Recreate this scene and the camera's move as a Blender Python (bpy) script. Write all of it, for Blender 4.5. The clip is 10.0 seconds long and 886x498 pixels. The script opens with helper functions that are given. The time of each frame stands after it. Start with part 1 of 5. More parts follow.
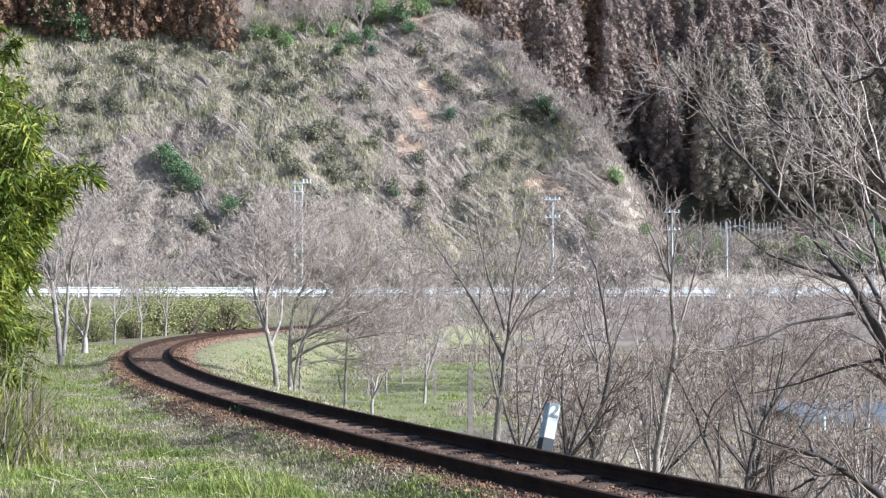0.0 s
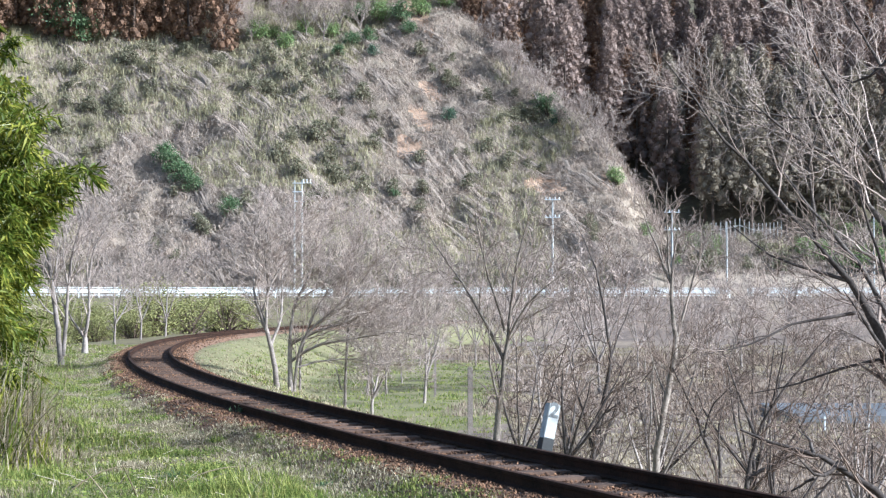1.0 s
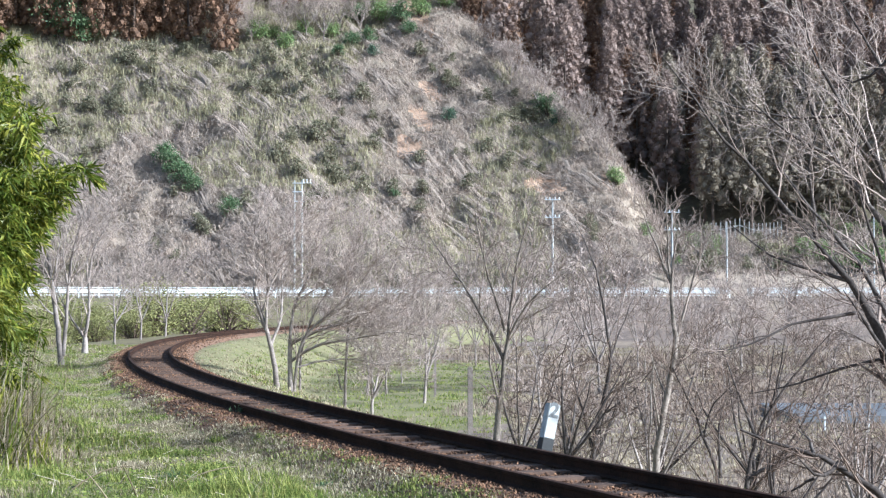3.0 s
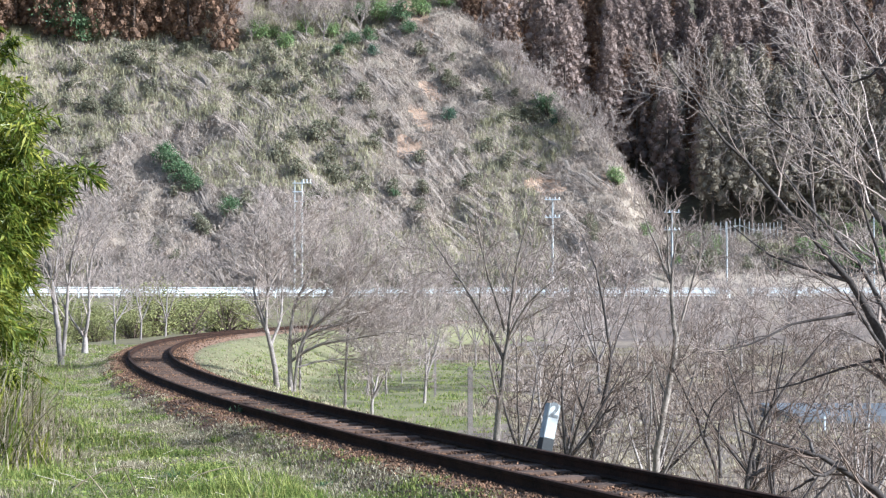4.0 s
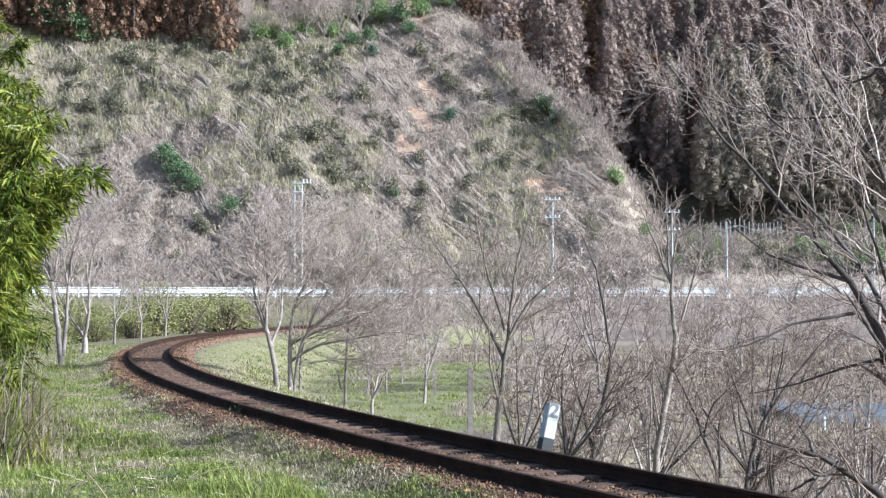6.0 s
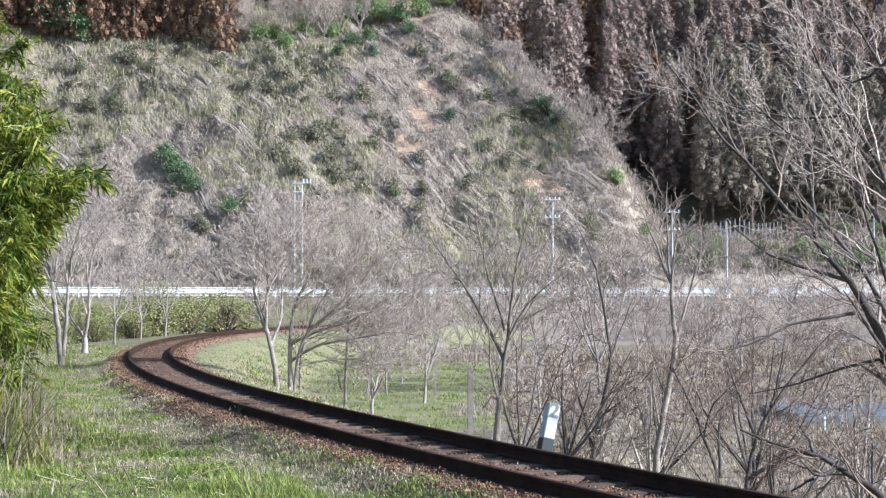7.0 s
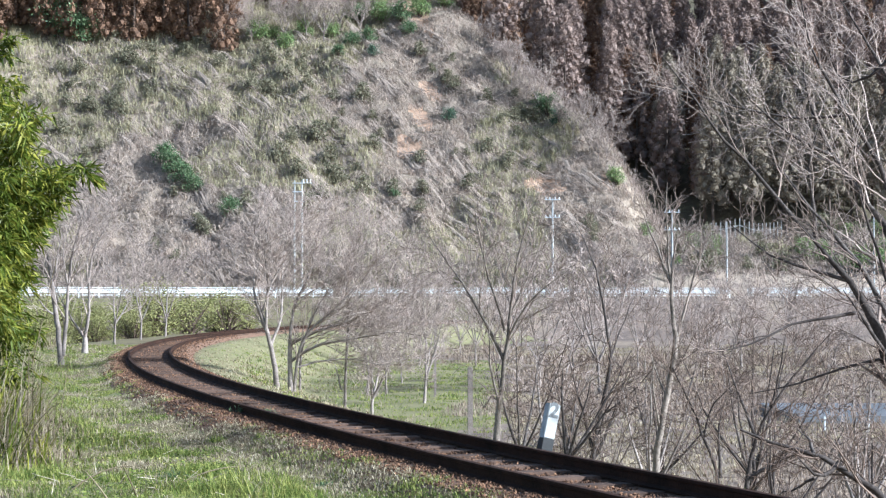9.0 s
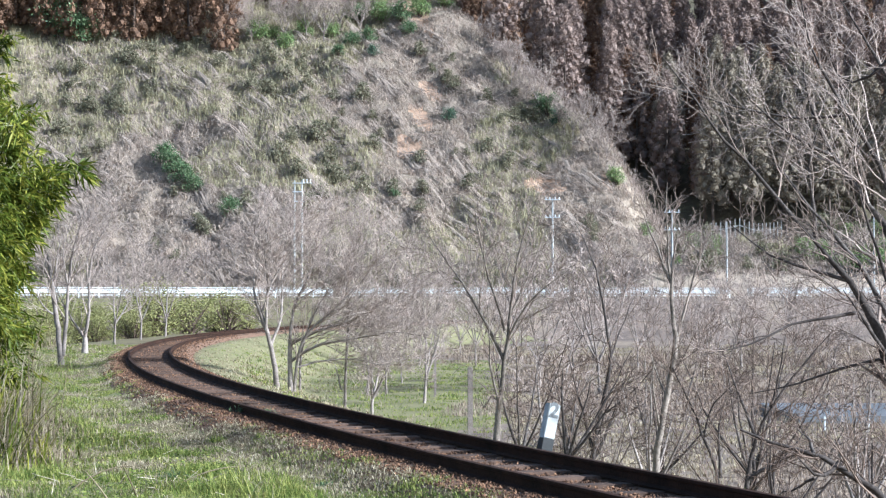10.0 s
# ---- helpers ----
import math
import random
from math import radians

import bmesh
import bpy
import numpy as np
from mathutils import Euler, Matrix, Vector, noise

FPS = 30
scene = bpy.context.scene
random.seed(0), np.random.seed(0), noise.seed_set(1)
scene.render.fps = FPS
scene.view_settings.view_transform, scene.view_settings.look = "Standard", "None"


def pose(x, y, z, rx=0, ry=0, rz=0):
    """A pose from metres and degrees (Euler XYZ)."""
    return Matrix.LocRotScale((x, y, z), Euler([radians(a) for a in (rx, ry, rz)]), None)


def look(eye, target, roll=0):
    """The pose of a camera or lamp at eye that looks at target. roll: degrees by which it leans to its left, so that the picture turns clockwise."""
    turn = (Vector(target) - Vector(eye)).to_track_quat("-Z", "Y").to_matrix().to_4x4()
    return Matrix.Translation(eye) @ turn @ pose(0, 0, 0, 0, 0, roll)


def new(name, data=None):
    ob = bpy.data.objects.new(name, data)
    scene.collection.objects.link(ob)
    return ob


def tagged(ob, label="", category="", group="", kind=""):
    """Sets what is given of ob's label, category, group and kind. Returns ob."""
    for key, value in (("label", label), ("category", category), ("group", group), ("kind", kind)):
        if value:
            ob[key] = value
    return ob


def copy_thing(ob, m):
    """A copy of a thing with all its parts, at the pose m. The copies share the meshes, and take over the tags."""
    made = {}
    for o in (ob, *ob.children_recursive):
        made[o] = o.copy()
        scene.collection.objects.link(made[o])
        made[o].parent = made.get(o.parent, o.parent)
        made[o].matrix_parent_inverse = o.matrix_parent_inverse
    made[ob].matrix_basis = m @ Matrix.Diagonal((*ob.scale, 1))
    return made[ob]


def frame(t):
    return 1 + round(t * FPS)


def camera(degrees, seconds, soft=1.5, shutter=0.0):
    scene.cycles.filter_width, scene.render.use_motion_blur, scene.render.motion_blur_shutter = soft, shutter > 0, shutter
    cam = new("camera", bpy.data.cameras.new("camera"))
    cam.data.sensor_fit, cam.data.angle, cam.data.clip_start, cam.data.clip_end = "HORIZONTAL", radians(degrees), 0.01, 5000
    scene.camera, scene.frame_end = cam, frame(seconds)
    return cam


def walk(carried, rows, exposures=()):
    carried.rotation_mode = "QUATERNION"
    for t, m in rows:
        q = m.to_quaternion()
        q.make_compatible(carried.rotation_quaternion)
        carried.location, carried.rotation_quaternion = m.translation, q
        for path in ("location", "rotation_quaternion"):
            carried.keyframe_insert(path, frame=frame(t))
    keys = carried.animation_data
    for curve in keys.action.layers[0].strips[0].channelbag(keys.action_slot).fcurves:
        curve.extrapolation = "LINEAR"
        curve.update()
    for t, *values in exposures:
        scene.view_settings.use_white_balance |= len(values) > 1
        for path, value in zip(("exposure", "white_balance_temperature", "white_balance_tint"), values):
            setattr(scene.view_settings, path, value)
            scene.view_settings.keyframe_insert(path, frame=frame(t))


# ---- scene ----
# ---- camera ----
EYE = (0.0, 0.0, 1.374)                 # above the rail heads, which lie at z = 0
cam = camera(27.54, 10.0, soft=1.3)
STILL = look(EYE, (0.0, 100.0, EYE[2] + 3.028))
walk(cam, [(0.0, STILL), (10.0, STILL)], [(0.0, 1.42, 5060, 4), (10.0, 1.42, 5060, 4)])

# ---- world, sun, exposure ----
TO_SUN = Vector((0.82, -0.27, 0.45)).normalized()
SUN_EL = math.asin(TO_SUN.z)
SUN_AZ = math.atan2(TO_SUN.x, TO_SUN.y)
world = bpy.data.worlds.new("sky")
scene.world = world
world.use_nodes = True
wn = world.node_tree
sky = wn.nodes.new("ShaderNodeTexSky")
sky.sky_type, sky.sun_disc = "NISHITA", False
sky.sun_elevation, sky.sun_rotation = SUN_EL, SUN_AZ
sky.dust_density, sky.air_density = 2.0, 1.2
wn.links.new(sky.outputs[0], wn.nodes["Background"].inputs[0])
wn.nodes["Background"].inputs[1].default_value = 0.082
sun = new("sun", bpy.data.lights.new("sun", "SUN"))
sun.data.energy, sun.data.angle, sun.data.color = 5.0, radians(0.6), (1.0, 0.95, 0.88)
sun.matrix_world = look((0, 0, 60), Vector((0, 0, 60)) - TO_SUN)


# ---- materials ----
def mat(name, stops, scale=4.0, rough=0.85, metal=0.0, bump=0.3, fine=40.0, spread=0.0, through_light=0.0, detail=6.0, stretch=(1, 1, 1)):
    """A surface whose colour runs through stops by noise at two scales; spread: how far pieces differ from each other."""
    m = bpy.data.materials.new(name)
    m.use_nodes = True
    t = m.node_tree
    b = t.nodes["Principled BSDF"]
    b.inputs["Roughness"].default_value, b.inputs["Metallic"].default_value = rough, metal
    geo = t.nodes.new("ShaderNodeNewGeometry")
    tc = t.nodes.new("ShaderNodeTexCoord")
    mp = t.nodes.new("ShaderNodeMapping")
    mp.inputs["Scale"].default_value = stretch
    t.links.new(tc.outputs["Object"], mp.inputs[0])
    n1, n2 = t.nodes.new("ShaderNodeTexNoise"), t.nodes.new("ShaderNodeTexNoise")
    for n, s in ((n1, scale), (n2, fine)):
        n.inputs["Scale"].default_value, n.inputs["Detail"].default_value = s, detail
        n.inputs["Roughness"].default_value = 0.65
        t.links.new(mp.outputs[0], n.inputs[0])
    mix = t.nodes.new("ShaderNodeMath")
    mix.operation = "MULTIPLY_ADD"
    mix.inputs[1].default_value = 0.45
    t.links.new(n2.outputs[0], mix.inputs[0])
    sc = t.nodes.new("ShaderNodeMath")
    sc.operation = "MULTIPLY"
    sc.inputs[1].default_value = 0.55
    t.links.new(n1.outputs[0], sc.inputs[0])
    t.links.new(sc.outputs[0], mix.inputs[2])
    value = mix.outputs[0]
    if spread:
        info = t.nodes.new("ShaderNodeObjectInfo")
        add = t.nodes.new("ShaderNodeMath")
        add.operation = "ADD"
        t.links.new(geo.outputs["Random Per Island"], add.inputs[0])
        t.links.new(info.outputs["Random"], add.inputs[1])
        fr = t.nodes.new("ShaderNodeMath")
        fr.operation = "FRACT"
        t.links.new(add.outputs[0], fr.inputs[0])
        off = t.nodes.new("ShaderNodeMath")
        off.operation = "MULTIPLY_ADD"
        off.inputs[1].default_value, off.inputs[2].default_value = spread, -spread / 2
        t.links.new(fr.outputs[0], off.inputs[0])
        s2 = t.nodes.new("ShaderNodeMath")
        s2.operation = "ADD"
        t.links.new(value, s2.inputs[0])
        t.links.new(off.outputs[0], s2.inputs[1])
        value = s2.outputs[0]
    ramp = t.nodes.new("ShaderNodeValToRGB")
    el = ramp.color_ramp.elements
    while len(el) < len(stops):
        el.new(0.5)
    for e, (p, c) in zip(el, stops):
        e.position, e.color = p, (*c, 1)
    t.links.new(value, ramp.inputs[0])
    t.links.new(ramp.outputs[0], b.inputs["Base Color"])
    if bump:
        bp = t.nodes.new("ShaderNodeBump")
        bp.inputs["Strength"].default_value = bump
        bp.inputs["Distance"].default_value = 0.6 / fine
        t.links.new(n2.outputs[0], bp.inputs["Height"])
        t.links.new(bp.outputs[0], b.inputs["Normal"])
    if through_light:
        tr = t.nodes.new("ShaderNodeBsdfTranslucent")
        t.links.new(ramp.outputs[0], tr.inputs[0])
        ms = t.nodes.new("ShaderNodeMixShader")
        ms.inputs[0].default_value = through_light
        t.links.new(b.outputs[0], ms.inputs[1])
        t.links.new(tr.outputs[0], ms.inputs[2])
        t.links.new(ms.outputs[0], t.nodes["Material Output"].inputs[0])
    return m


M_SOIL = mat("soil_and_thatch", [(0.3, (0.07, 0.055, 0.032)), (0.5, (0.15, 0.12, 0.07)), (0.65, (0.14, 0.16, 0.055))], 0.5, 0.95, fine=18)
M_FIELD = mat("dry_field", [(0.35, (0.09, 0.068, 0.056)), (0.5, (0.17, 0.128, 0.102)), (0.65, (0.26, 0.2, 0.135))], 0.08, 0.95, fine=3)
M_HILL = mat("hill_thatch", [(0.3, (0.14, 0.112, 0.08)), (0.48, (0.25, 0.2, 0.15)), (0.6, (0.33, 0.255, 0.195)), (0.72, (0.42, 0.28, 0.185))], 0.06, 0.95, bump=0.8, fine=1.3)
M_SCAR = mat("bare_orange_earth", [(0.3, (0.28, 0.19, 0.13)), (0.6, (0.46, 0.3, 0.2))], 0.4, 0.95, bump=0.8, fine=2.0)
M_BALLAST = mat("ballast_bed", [(0.3, (0.08, 0.05, 0.034)), (0.6, (0.19, 0.112, 0.072))], 3, 0.95, fine=30)
M_STONE = mat("rusty_ballast", [(0.2, (0.04, 0.023, 0.015)), (0.5, (0.11, 0.06, 0.036)), (0.8, (0.25, 0.138, 0.078))], 6, 0.9, fine=60, spread=0.6)
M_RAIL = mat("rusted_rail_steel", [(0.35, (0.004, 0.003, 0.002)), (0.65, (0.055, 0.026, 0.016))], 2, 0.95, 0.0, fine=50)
M_WOOD = mat("weathered_sleeper", [(0.3, (0.045, 0.03, 0.023)), (0.6, (0.12, 0.077, 0.056))], 3, 0.9, fine=30, spread=0.3)
M_BARK = mat("grey_bark", [(0.3, (0.1, 0.08, 0.067)), (0.5, (0.225, 0.185, 0.16)), (0.7, (0.39, 0.33, 0.29))], 5, 0.9, fine=40, spread=0.15)
M_TWIG = mat("bare_twigs", [(0.3, (0.2, 0.154, 0.128)), (0.7, (0.42, 0.334, 0.284))], 2, 0.9, bump=0, spread=0.3)
M_MIDTWIG = mat("brown_twigs", [(0.3, (0.1, 0.074, 0.06)), (0.7, (0.29, 0.22, 0.18))], 2, 0.9, bump=0, spread=0.3)
M_DARKTWIG = mat("dark_twigs", [(0.3, (0.06, 0.042, 0.032)), (0.7, (0.19, 0.135, 0.105))], 2, 0.9, bump=0, spread=0.3)
M_GRASS = mat("green_grass", [(0.25, (0.05, 0.08, 0.014)), (0.5, (0.168, 0.2, 0.044)), (0.75, (0.37, 0.34, 0.1))], 0.8, 0.7, bump=0, spread=0.4, through_light=0.3)
M_STRAW = mat("dead_grass", [(0.25, (0.13, 0.1, 0.06)), (0.5, (0.27, 0.215, 0.135)), (0.75, (0.44, 0.37, 0.25))], 0.8, 0.8, bump=0, spread=0.5, through_light=0.2)
M_BRUSH = mat("hill_dry_brush", [(0.2, (0.24, 0.192, 0.155)), (0.5, (0.36, 0.287, 0.235)), (0.8, (0.44, 0.35, 0.28))], 0.05, 0.9, bump=0, spread=0.45, through_light=0.15)
M_OLIVE = mat("hill_bamboo_grass", [(0.2, (0.27, 0.238, 0.14)), (0.5, (0.33, 0.29, 0.175)), (0.8, (0.39, 0.342, 0.215))], 0.05, 0.9, bump=0, spread=0.4, through_light=0.15)
M_LEAF = mat("evergreen_leaf", [(0.2, (0.05, 0.085, 0.04)), (0.5, (0.098, 0.142, 0.068)), (0.8, (0.18, 0.225, 0.105))], 0.3, 0.5, bump=0, spread=0.5, through_light=0.2)
M_BAMBOO = mat("bamboo_leaf", [(0.2, (0.028, 0.045, 0.005)), (0.5, (0.1, 0.124, 0.014)), (0.8, (0.3, 0.275, 0.045))], 1.5, 0.45, bump=0, spread=0.5, through_light=0.35)
M_PINE = mat("pine_needles", [(0.2, (0.05, 0.085, 0.06)), (0.8, (0.1, 0.145, 0.085))], 0.3, 0.6, bump=0, spread=0.5)
M_LIGHTLEAF = mat("light_leaf", [(0.2, (0.1, 0.15, 0.06)), (0.5, (0.18, 0.24, 0.09)), (0.8, (0.3, 0.34, 0.14))], 0.3, 0.6, bump=0, spread=0.5, through_light=0.25)
M_REED = mat("dead_reed", [(0.2, (0.14, 0.104, 0.08)), (0.5, (0.25, 0.19, 0.143)), (0.8, (0.36, 0.283, 0.21))], 0.5, 0.9, bump=0, spread=0.5, through_light=0.15)
M_DARKBARK = mat("dark_bark", [(0.3, (0.025, 0.02, 0.017)), (0.5, (0.06, 0.048, 0.042)), (0.7, (0.16, 0.135, 0.12))], 5, 0.9, fine=40, spread=0.15)
M_HEDGE = mat("hedge_leaf", [(0.2, (0.1, 0.105, 0.036)), (0.5, (0.22, 0.21, 0.08)), (0.8, (0.37, 0.33, 0.14))], 0.3, 0.7, bump=0, spread=0.25, through_light=0.2)
M_TURF = mat("short_turf", [(0.3, (0.095, 0.088, 0.038)), (0.5, (0.17, 0.155, 0.075)), (0.68, (0.25, 0.195, 0.12))], 0.7, 0.95, fine=25)
M_WATER = mat("stream_water", [(0.3, (0.12, 0.122, 0.13)), (0.7, (0.175, 0.178, 0.187))], 0.5, 0.3, bump=0.15, fine=6)
M_DULL = mat("dull_brown_bush", [(0.2, (0.1, 0.098, 0.06)), (0.5, (0.18, 0.165, 0.105)), (0.8, (0.28, 0.245, 0.17))], 0.3, 0.8, bump=0, spread=0.5, through_light=0.15)
M_PALESTRAW = mat("pale_straw", [(0.25, (0.28, 0.23, 0.16)), (0.75, (0.46, 0.39, 0.29))], 3, 0.8, bump=0, spread=0.5)
M_WORN = mat("worn_black_paint", [(0.3, (0.07, 0.07, 0.07)), (0.6, (0.15, 0.15, 0.15))], 20, 0.8, bump=0)
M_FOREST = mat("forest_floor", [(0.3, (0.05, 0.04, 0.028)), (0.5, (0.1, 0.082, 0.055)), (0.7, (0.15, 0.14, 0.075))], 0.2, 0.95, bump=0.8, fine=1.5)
M_CULM = mat("bamboo_culm", [(0.3, (0.2, 0.22, 0.08)), (0.7, (0.36, 0.34, 0.16))], 3, 0.5, fine=20)
M_CEDAR = mat("cedar_foliage", [(0.3, (0.07, 0.046, 0.034)), (0.5, (0.18, 0.108, 0.07)), (0.7, (0.29, 0.168, 0.1))], 0.5, 0.9, bump=0.6, fine=5.0, spread=0.16, through_light=0.15)
M_CEDAR_DUSK = mat("cedar_foliage_dull", [(0.3, (0.14, 0.106, 0.092)), (0.5, (0.215, 0.157, 0.132)), (0.7, (0.295, 0.207, 0.165))], 0.5, 0.9, bump=0.6, fine=5.0, spread=0.16, through_light=0.15)
M_CEDAR_GREEN = mat("cedar_foliage_olive", [(0.3, (0.135, 0.115, 0.09)), (0.5, (0.205, 0.168, 0.125)), (0.7, (0.28, 0.225, 0.16))], 0.5, 0.9, bump=0.6, fine=5.0, spread=0.16, through_light=0.15)
M_CEDAR_BARK = mat("cedar_bark", [(0.3, (0.06, 0.045, 0.036)), (0.7, (0.15, 0.115, 0.095))], 2, 0.95, fine=20)
M_WHITE = mat("white_paint", [(0.3, (0.5, 0.5, 0.49)), (0.6, (0.74, 0.74, 0.73))], 3, 0.6, bump=0.1, fine=60)
M_POST = mat("weathered_post_paint", [(0.3, (0.22, 0.22, 0.21)), (0.5, (0.4, 0.4, 0.385)), (0.7, (0.5, 0.5, 0.485))], 6, 0.8, bump=0.2, fine=70)
M_NEARBARK = mat("brown_grey_bark", [(0.3, (0.06, 0.046, 0.035)), (0.5, (0.155, 0.122, 0.095)), (0.7, (0.32, 0.262, 0.212))], 5, 0.9, fine=40, spread=0.15)
M_BLACK = mat("black_paint", [(0.3, (0.01, 0.01, 0.01)), (0.6, (0.024, 0.024, 0.025))], 5, 0.7, bump=0.1, fine=60)
M_CONC = mat("grey_concrete", [(0.3, (0.27, 0.26, 0.25)), (0.6, (0.42, 0.41, 0.39))], 2, 0.9, fine=30)
M_ASPH = mat("asphalt", [(0.3, (0.05, 0.05, 0.052)), (0.6, (0.09, 0.09, 0.092))], 2, 0.9, fine=50)
M_STEEL = mat("galvanised_steel", [(0.3, (0.4, 0.41, 0.42)), (0.6, (0.55, 0.56, 0.57))], 2, 0.5, 0.4, bump=0.05)

for dull in (M_RAIL, M_BALLAST, M_SOIL, M_WOOD, M_STONE, M_FIELD, M_HILL, M_SCAR, M_FOREST, M_TURF, M_BARK, M_DARKBARK, M_TWIG, M_MIDTWIG, M_DARKTWIG, M_GRASS, M_STRAW, M_BRUSH, M_OLIVE,
             M_LEAF, M_PINE, M_LIGHTLEAF, M_REED, M_HEDGE, M_DULL, M_PALESTRAW, M_CEDAR, M_CEDAR_DUSK, M_CEDAR_GREEN, M_CEDAR_BARK, M_BAMBOO):
    dull.node_tree.nodes["Principled BSDF"].inputs["Specular IOR Level"].default_value = 0.12

# ---- building helpers ----
rng = np.random.default_rng(7)


def mesh_of(name, verts, faces, material, smooth=False):
    me = bpy.data.meshes.new(name)
    me.from_pydata(np.asarray(verts, float).tolist() if len(verts) else [], [], faces if isinstance(faces, list) else np.asarray(faces).tolist())
    me.materials.append(material)
    if smooth:
        me.polygons.foreach_set("use_smooth", [True] * len(me.polygons))
    me.update()
    return me


def part_of(name, me, parent, label=""):
    ob = new(name, me)
    ob.parent = parent
    return tagged(ob, label) if label else ob


def part(name, bm, material, parent=None, label="", smooth=False):
    me = bpy.data.meshes.new(name)
    bm.to_mesh(me)
    bm.free()
    me.materials.append(material)
    if smooth:
        me.polygons.foreach_set("use_smooth", [True] * len(me.polygons))
    ob = new(name, me)
    ob.parent = parent
    return tagged(ob, label) if label else ob


def box(size, at=(0, 0, 0), bevel=0.0, turn=None):
    bm = bmesh.new()
    bmesh.ops.create_cube(bm, size=1.0, matrix=Matrix.Translation(at) @ (turn or Matrix()) @ Matrix.Diagonal((*size, 1)))
    if bevel:
        bmesh.ops.bevel(bm, geom=bm.edges[:], offset=bevel, segments=2, affect="EDGES")
    return bm


def rod(a, b, r1, r2=None, sides=8, bm=None):
    a, b = Vector(a), Vector(b)
    bm = bm or bmesh.new()
    turn = (b - a).to_track_quat("Z", "Y").to_matrix().to_4x4()
    bmesh.ops.create_cone(bm, cap_ends=True, segments=sides, radius1=r1, radius2=r1 if r2 is None else r2, depth=(b - a).length,
                          matrix=Matrix.Translation((a + b) / 2) @ turn)
    return bm


def empty(name, at, label, category, group="", kind=""):
    e = new(name)
    e.empty_display_size = 0.2
    e.location = at
    return tagged(e, label, category, group, kind)


# ---- the line of the track ----
STEP = 0.25
ST = np.arange(-24, 150, STEP)
_u = np.clip(ST, 0, 100) / 100
_k = (0.4875 + 0.1523 * _u - 0.1405 * _u ** 2 - 0.0635 * _u ** 3) / 100
_a = -0.3759 + np.cumsum(np.where(ST > 0, _k, 0.0) * STEP)
_back = np.cumsum(np.where(ST <= 0, 0.004, 0)[::-1] * STEP)[::-1]
HEAD = np.where(ST <= 0, -0.3759 - _back, _a)
_i0 = int(np.argmin(abs(ST)))
TX = np.cumsum(np.sin(HEAD)) * STEP
TY = np.cumsum(np.cos(HEAD)) * STEP
TX, TY = TX - TX[_i0] + 2.99, TY - TY[_i0] + 10.0
NX, NY = np.cos(HEAD), -np.sin(HEAD)     # to the right of the track


def on_track(s, d, z):
    """The place s metres along the track, d to its right, at height z."""
    i = np.clip(((np.asarray(s) + 24) / STEP), 0, len(ST) - 1.001)
    j, w = i.astype(int), i - i.astype(int)
    def at(v):
        return v[j] * (1 - w) + v[j + 1] * w
    return np.stack([at(TX) + at(NX) * d, at(TY) + at(NY) * d, np.broadcast_to(z, np.shape(at(TX)))], -1)


def beside(x, y):
    """The signed distance to the right of the track."""
    x, y = np.asarray(x, float).ravel(), np.asarray(y, float).ravel()
    out = np.empty(len(x))
    cx, cy = TX[::4], TY[::4]
    for a in range(0, len(x), 20000):
        dx, dy = x[a:a + 20000, None] - cx, y[a:a + 20000, None] - cy
        j = (dx * dx + dy * dy).argmin(1)
        r = np.arange(len(j))
        out[a:a + 20000] = dx[r, j] * NX[::4][j] + dy[r, j] * NY[::4][j]
        far = np.hypot(dx[r, j], dy[r, j])
        out[a:a + 20000] = np.where(far > abs(out[a:a + 20000]) * 1.2 + 0.6, np.sign(out[a:a + 20000]) * far, out[a:a + 20000])
    return out


_tab = np.random.default_rng(3).random((64, 64))


def lump(x, y, size, seed=0):
    """Smooth noise from -1 to 1 over lumps of that size."""
    x, y = np.asarray(x) / size + seed * 7.3, np.asarray(y) / size + seed * 3.1
    i, j = np.floor(x).astype(int), np.floor(y).astype(int)
    u, v = x - i, y - j
    u, v = u * u * (3 - 2 * u), v * v * (3 - 2 * v)
    def g(a, b):
        return _tab[a % 64, b % 64]
    return 2 * ((g(i, j) * (1 - u) + g(i + 1, j) * u) * (1 - v) + (g(i, j + 1) * (1 - u) + g(i + 1, j + 1) * u) * v) - 1


def step01(a, b, x):
    t = np.clip((np.asarray(x, float) - a) / (b - a), 0, 1)
    return t * t * (3 - 2 * t)


def low_ground(x, y):
    """The embankment, the verge and the valley floor, up to the road."""
    d = beside(x, y).reshape(np.shape(x))
    left = np.interp(-d, [0, 1.1, 1.8, 5.2, 8.5, 14], [-0.24, -0.24, -0.34, -0.33, -0.75, -1.1])
    right = np.interp(d, [0, 1.1, 1.7, 2.4, 5.2, 9], [-0.24, -0.24, -0.3, -0.5, -1.75, -1.75])
    z = np.where(d < 0, left, right)
    z = z + lump(x, y, 1.7, 1) * 0.05 * step01(1.6, 3, abs(d)) + lump(x, y, 9, 2) * 0.12 * step01(3, 9, abs(d))
    rise = step01(166, 184, y)
    return z * (1 - rise) + 2.0 * rise


def spur(x, y):
    """How far a place lies past the spur's edge, which runs down the hill and then falls steeply to the gully's mouth."""
    return np.maximum((x - 4.6) * 0.842 + (y - 262) * 0.54, (x - 20.8 - 0.1 * (237 - y)) * 0.95)


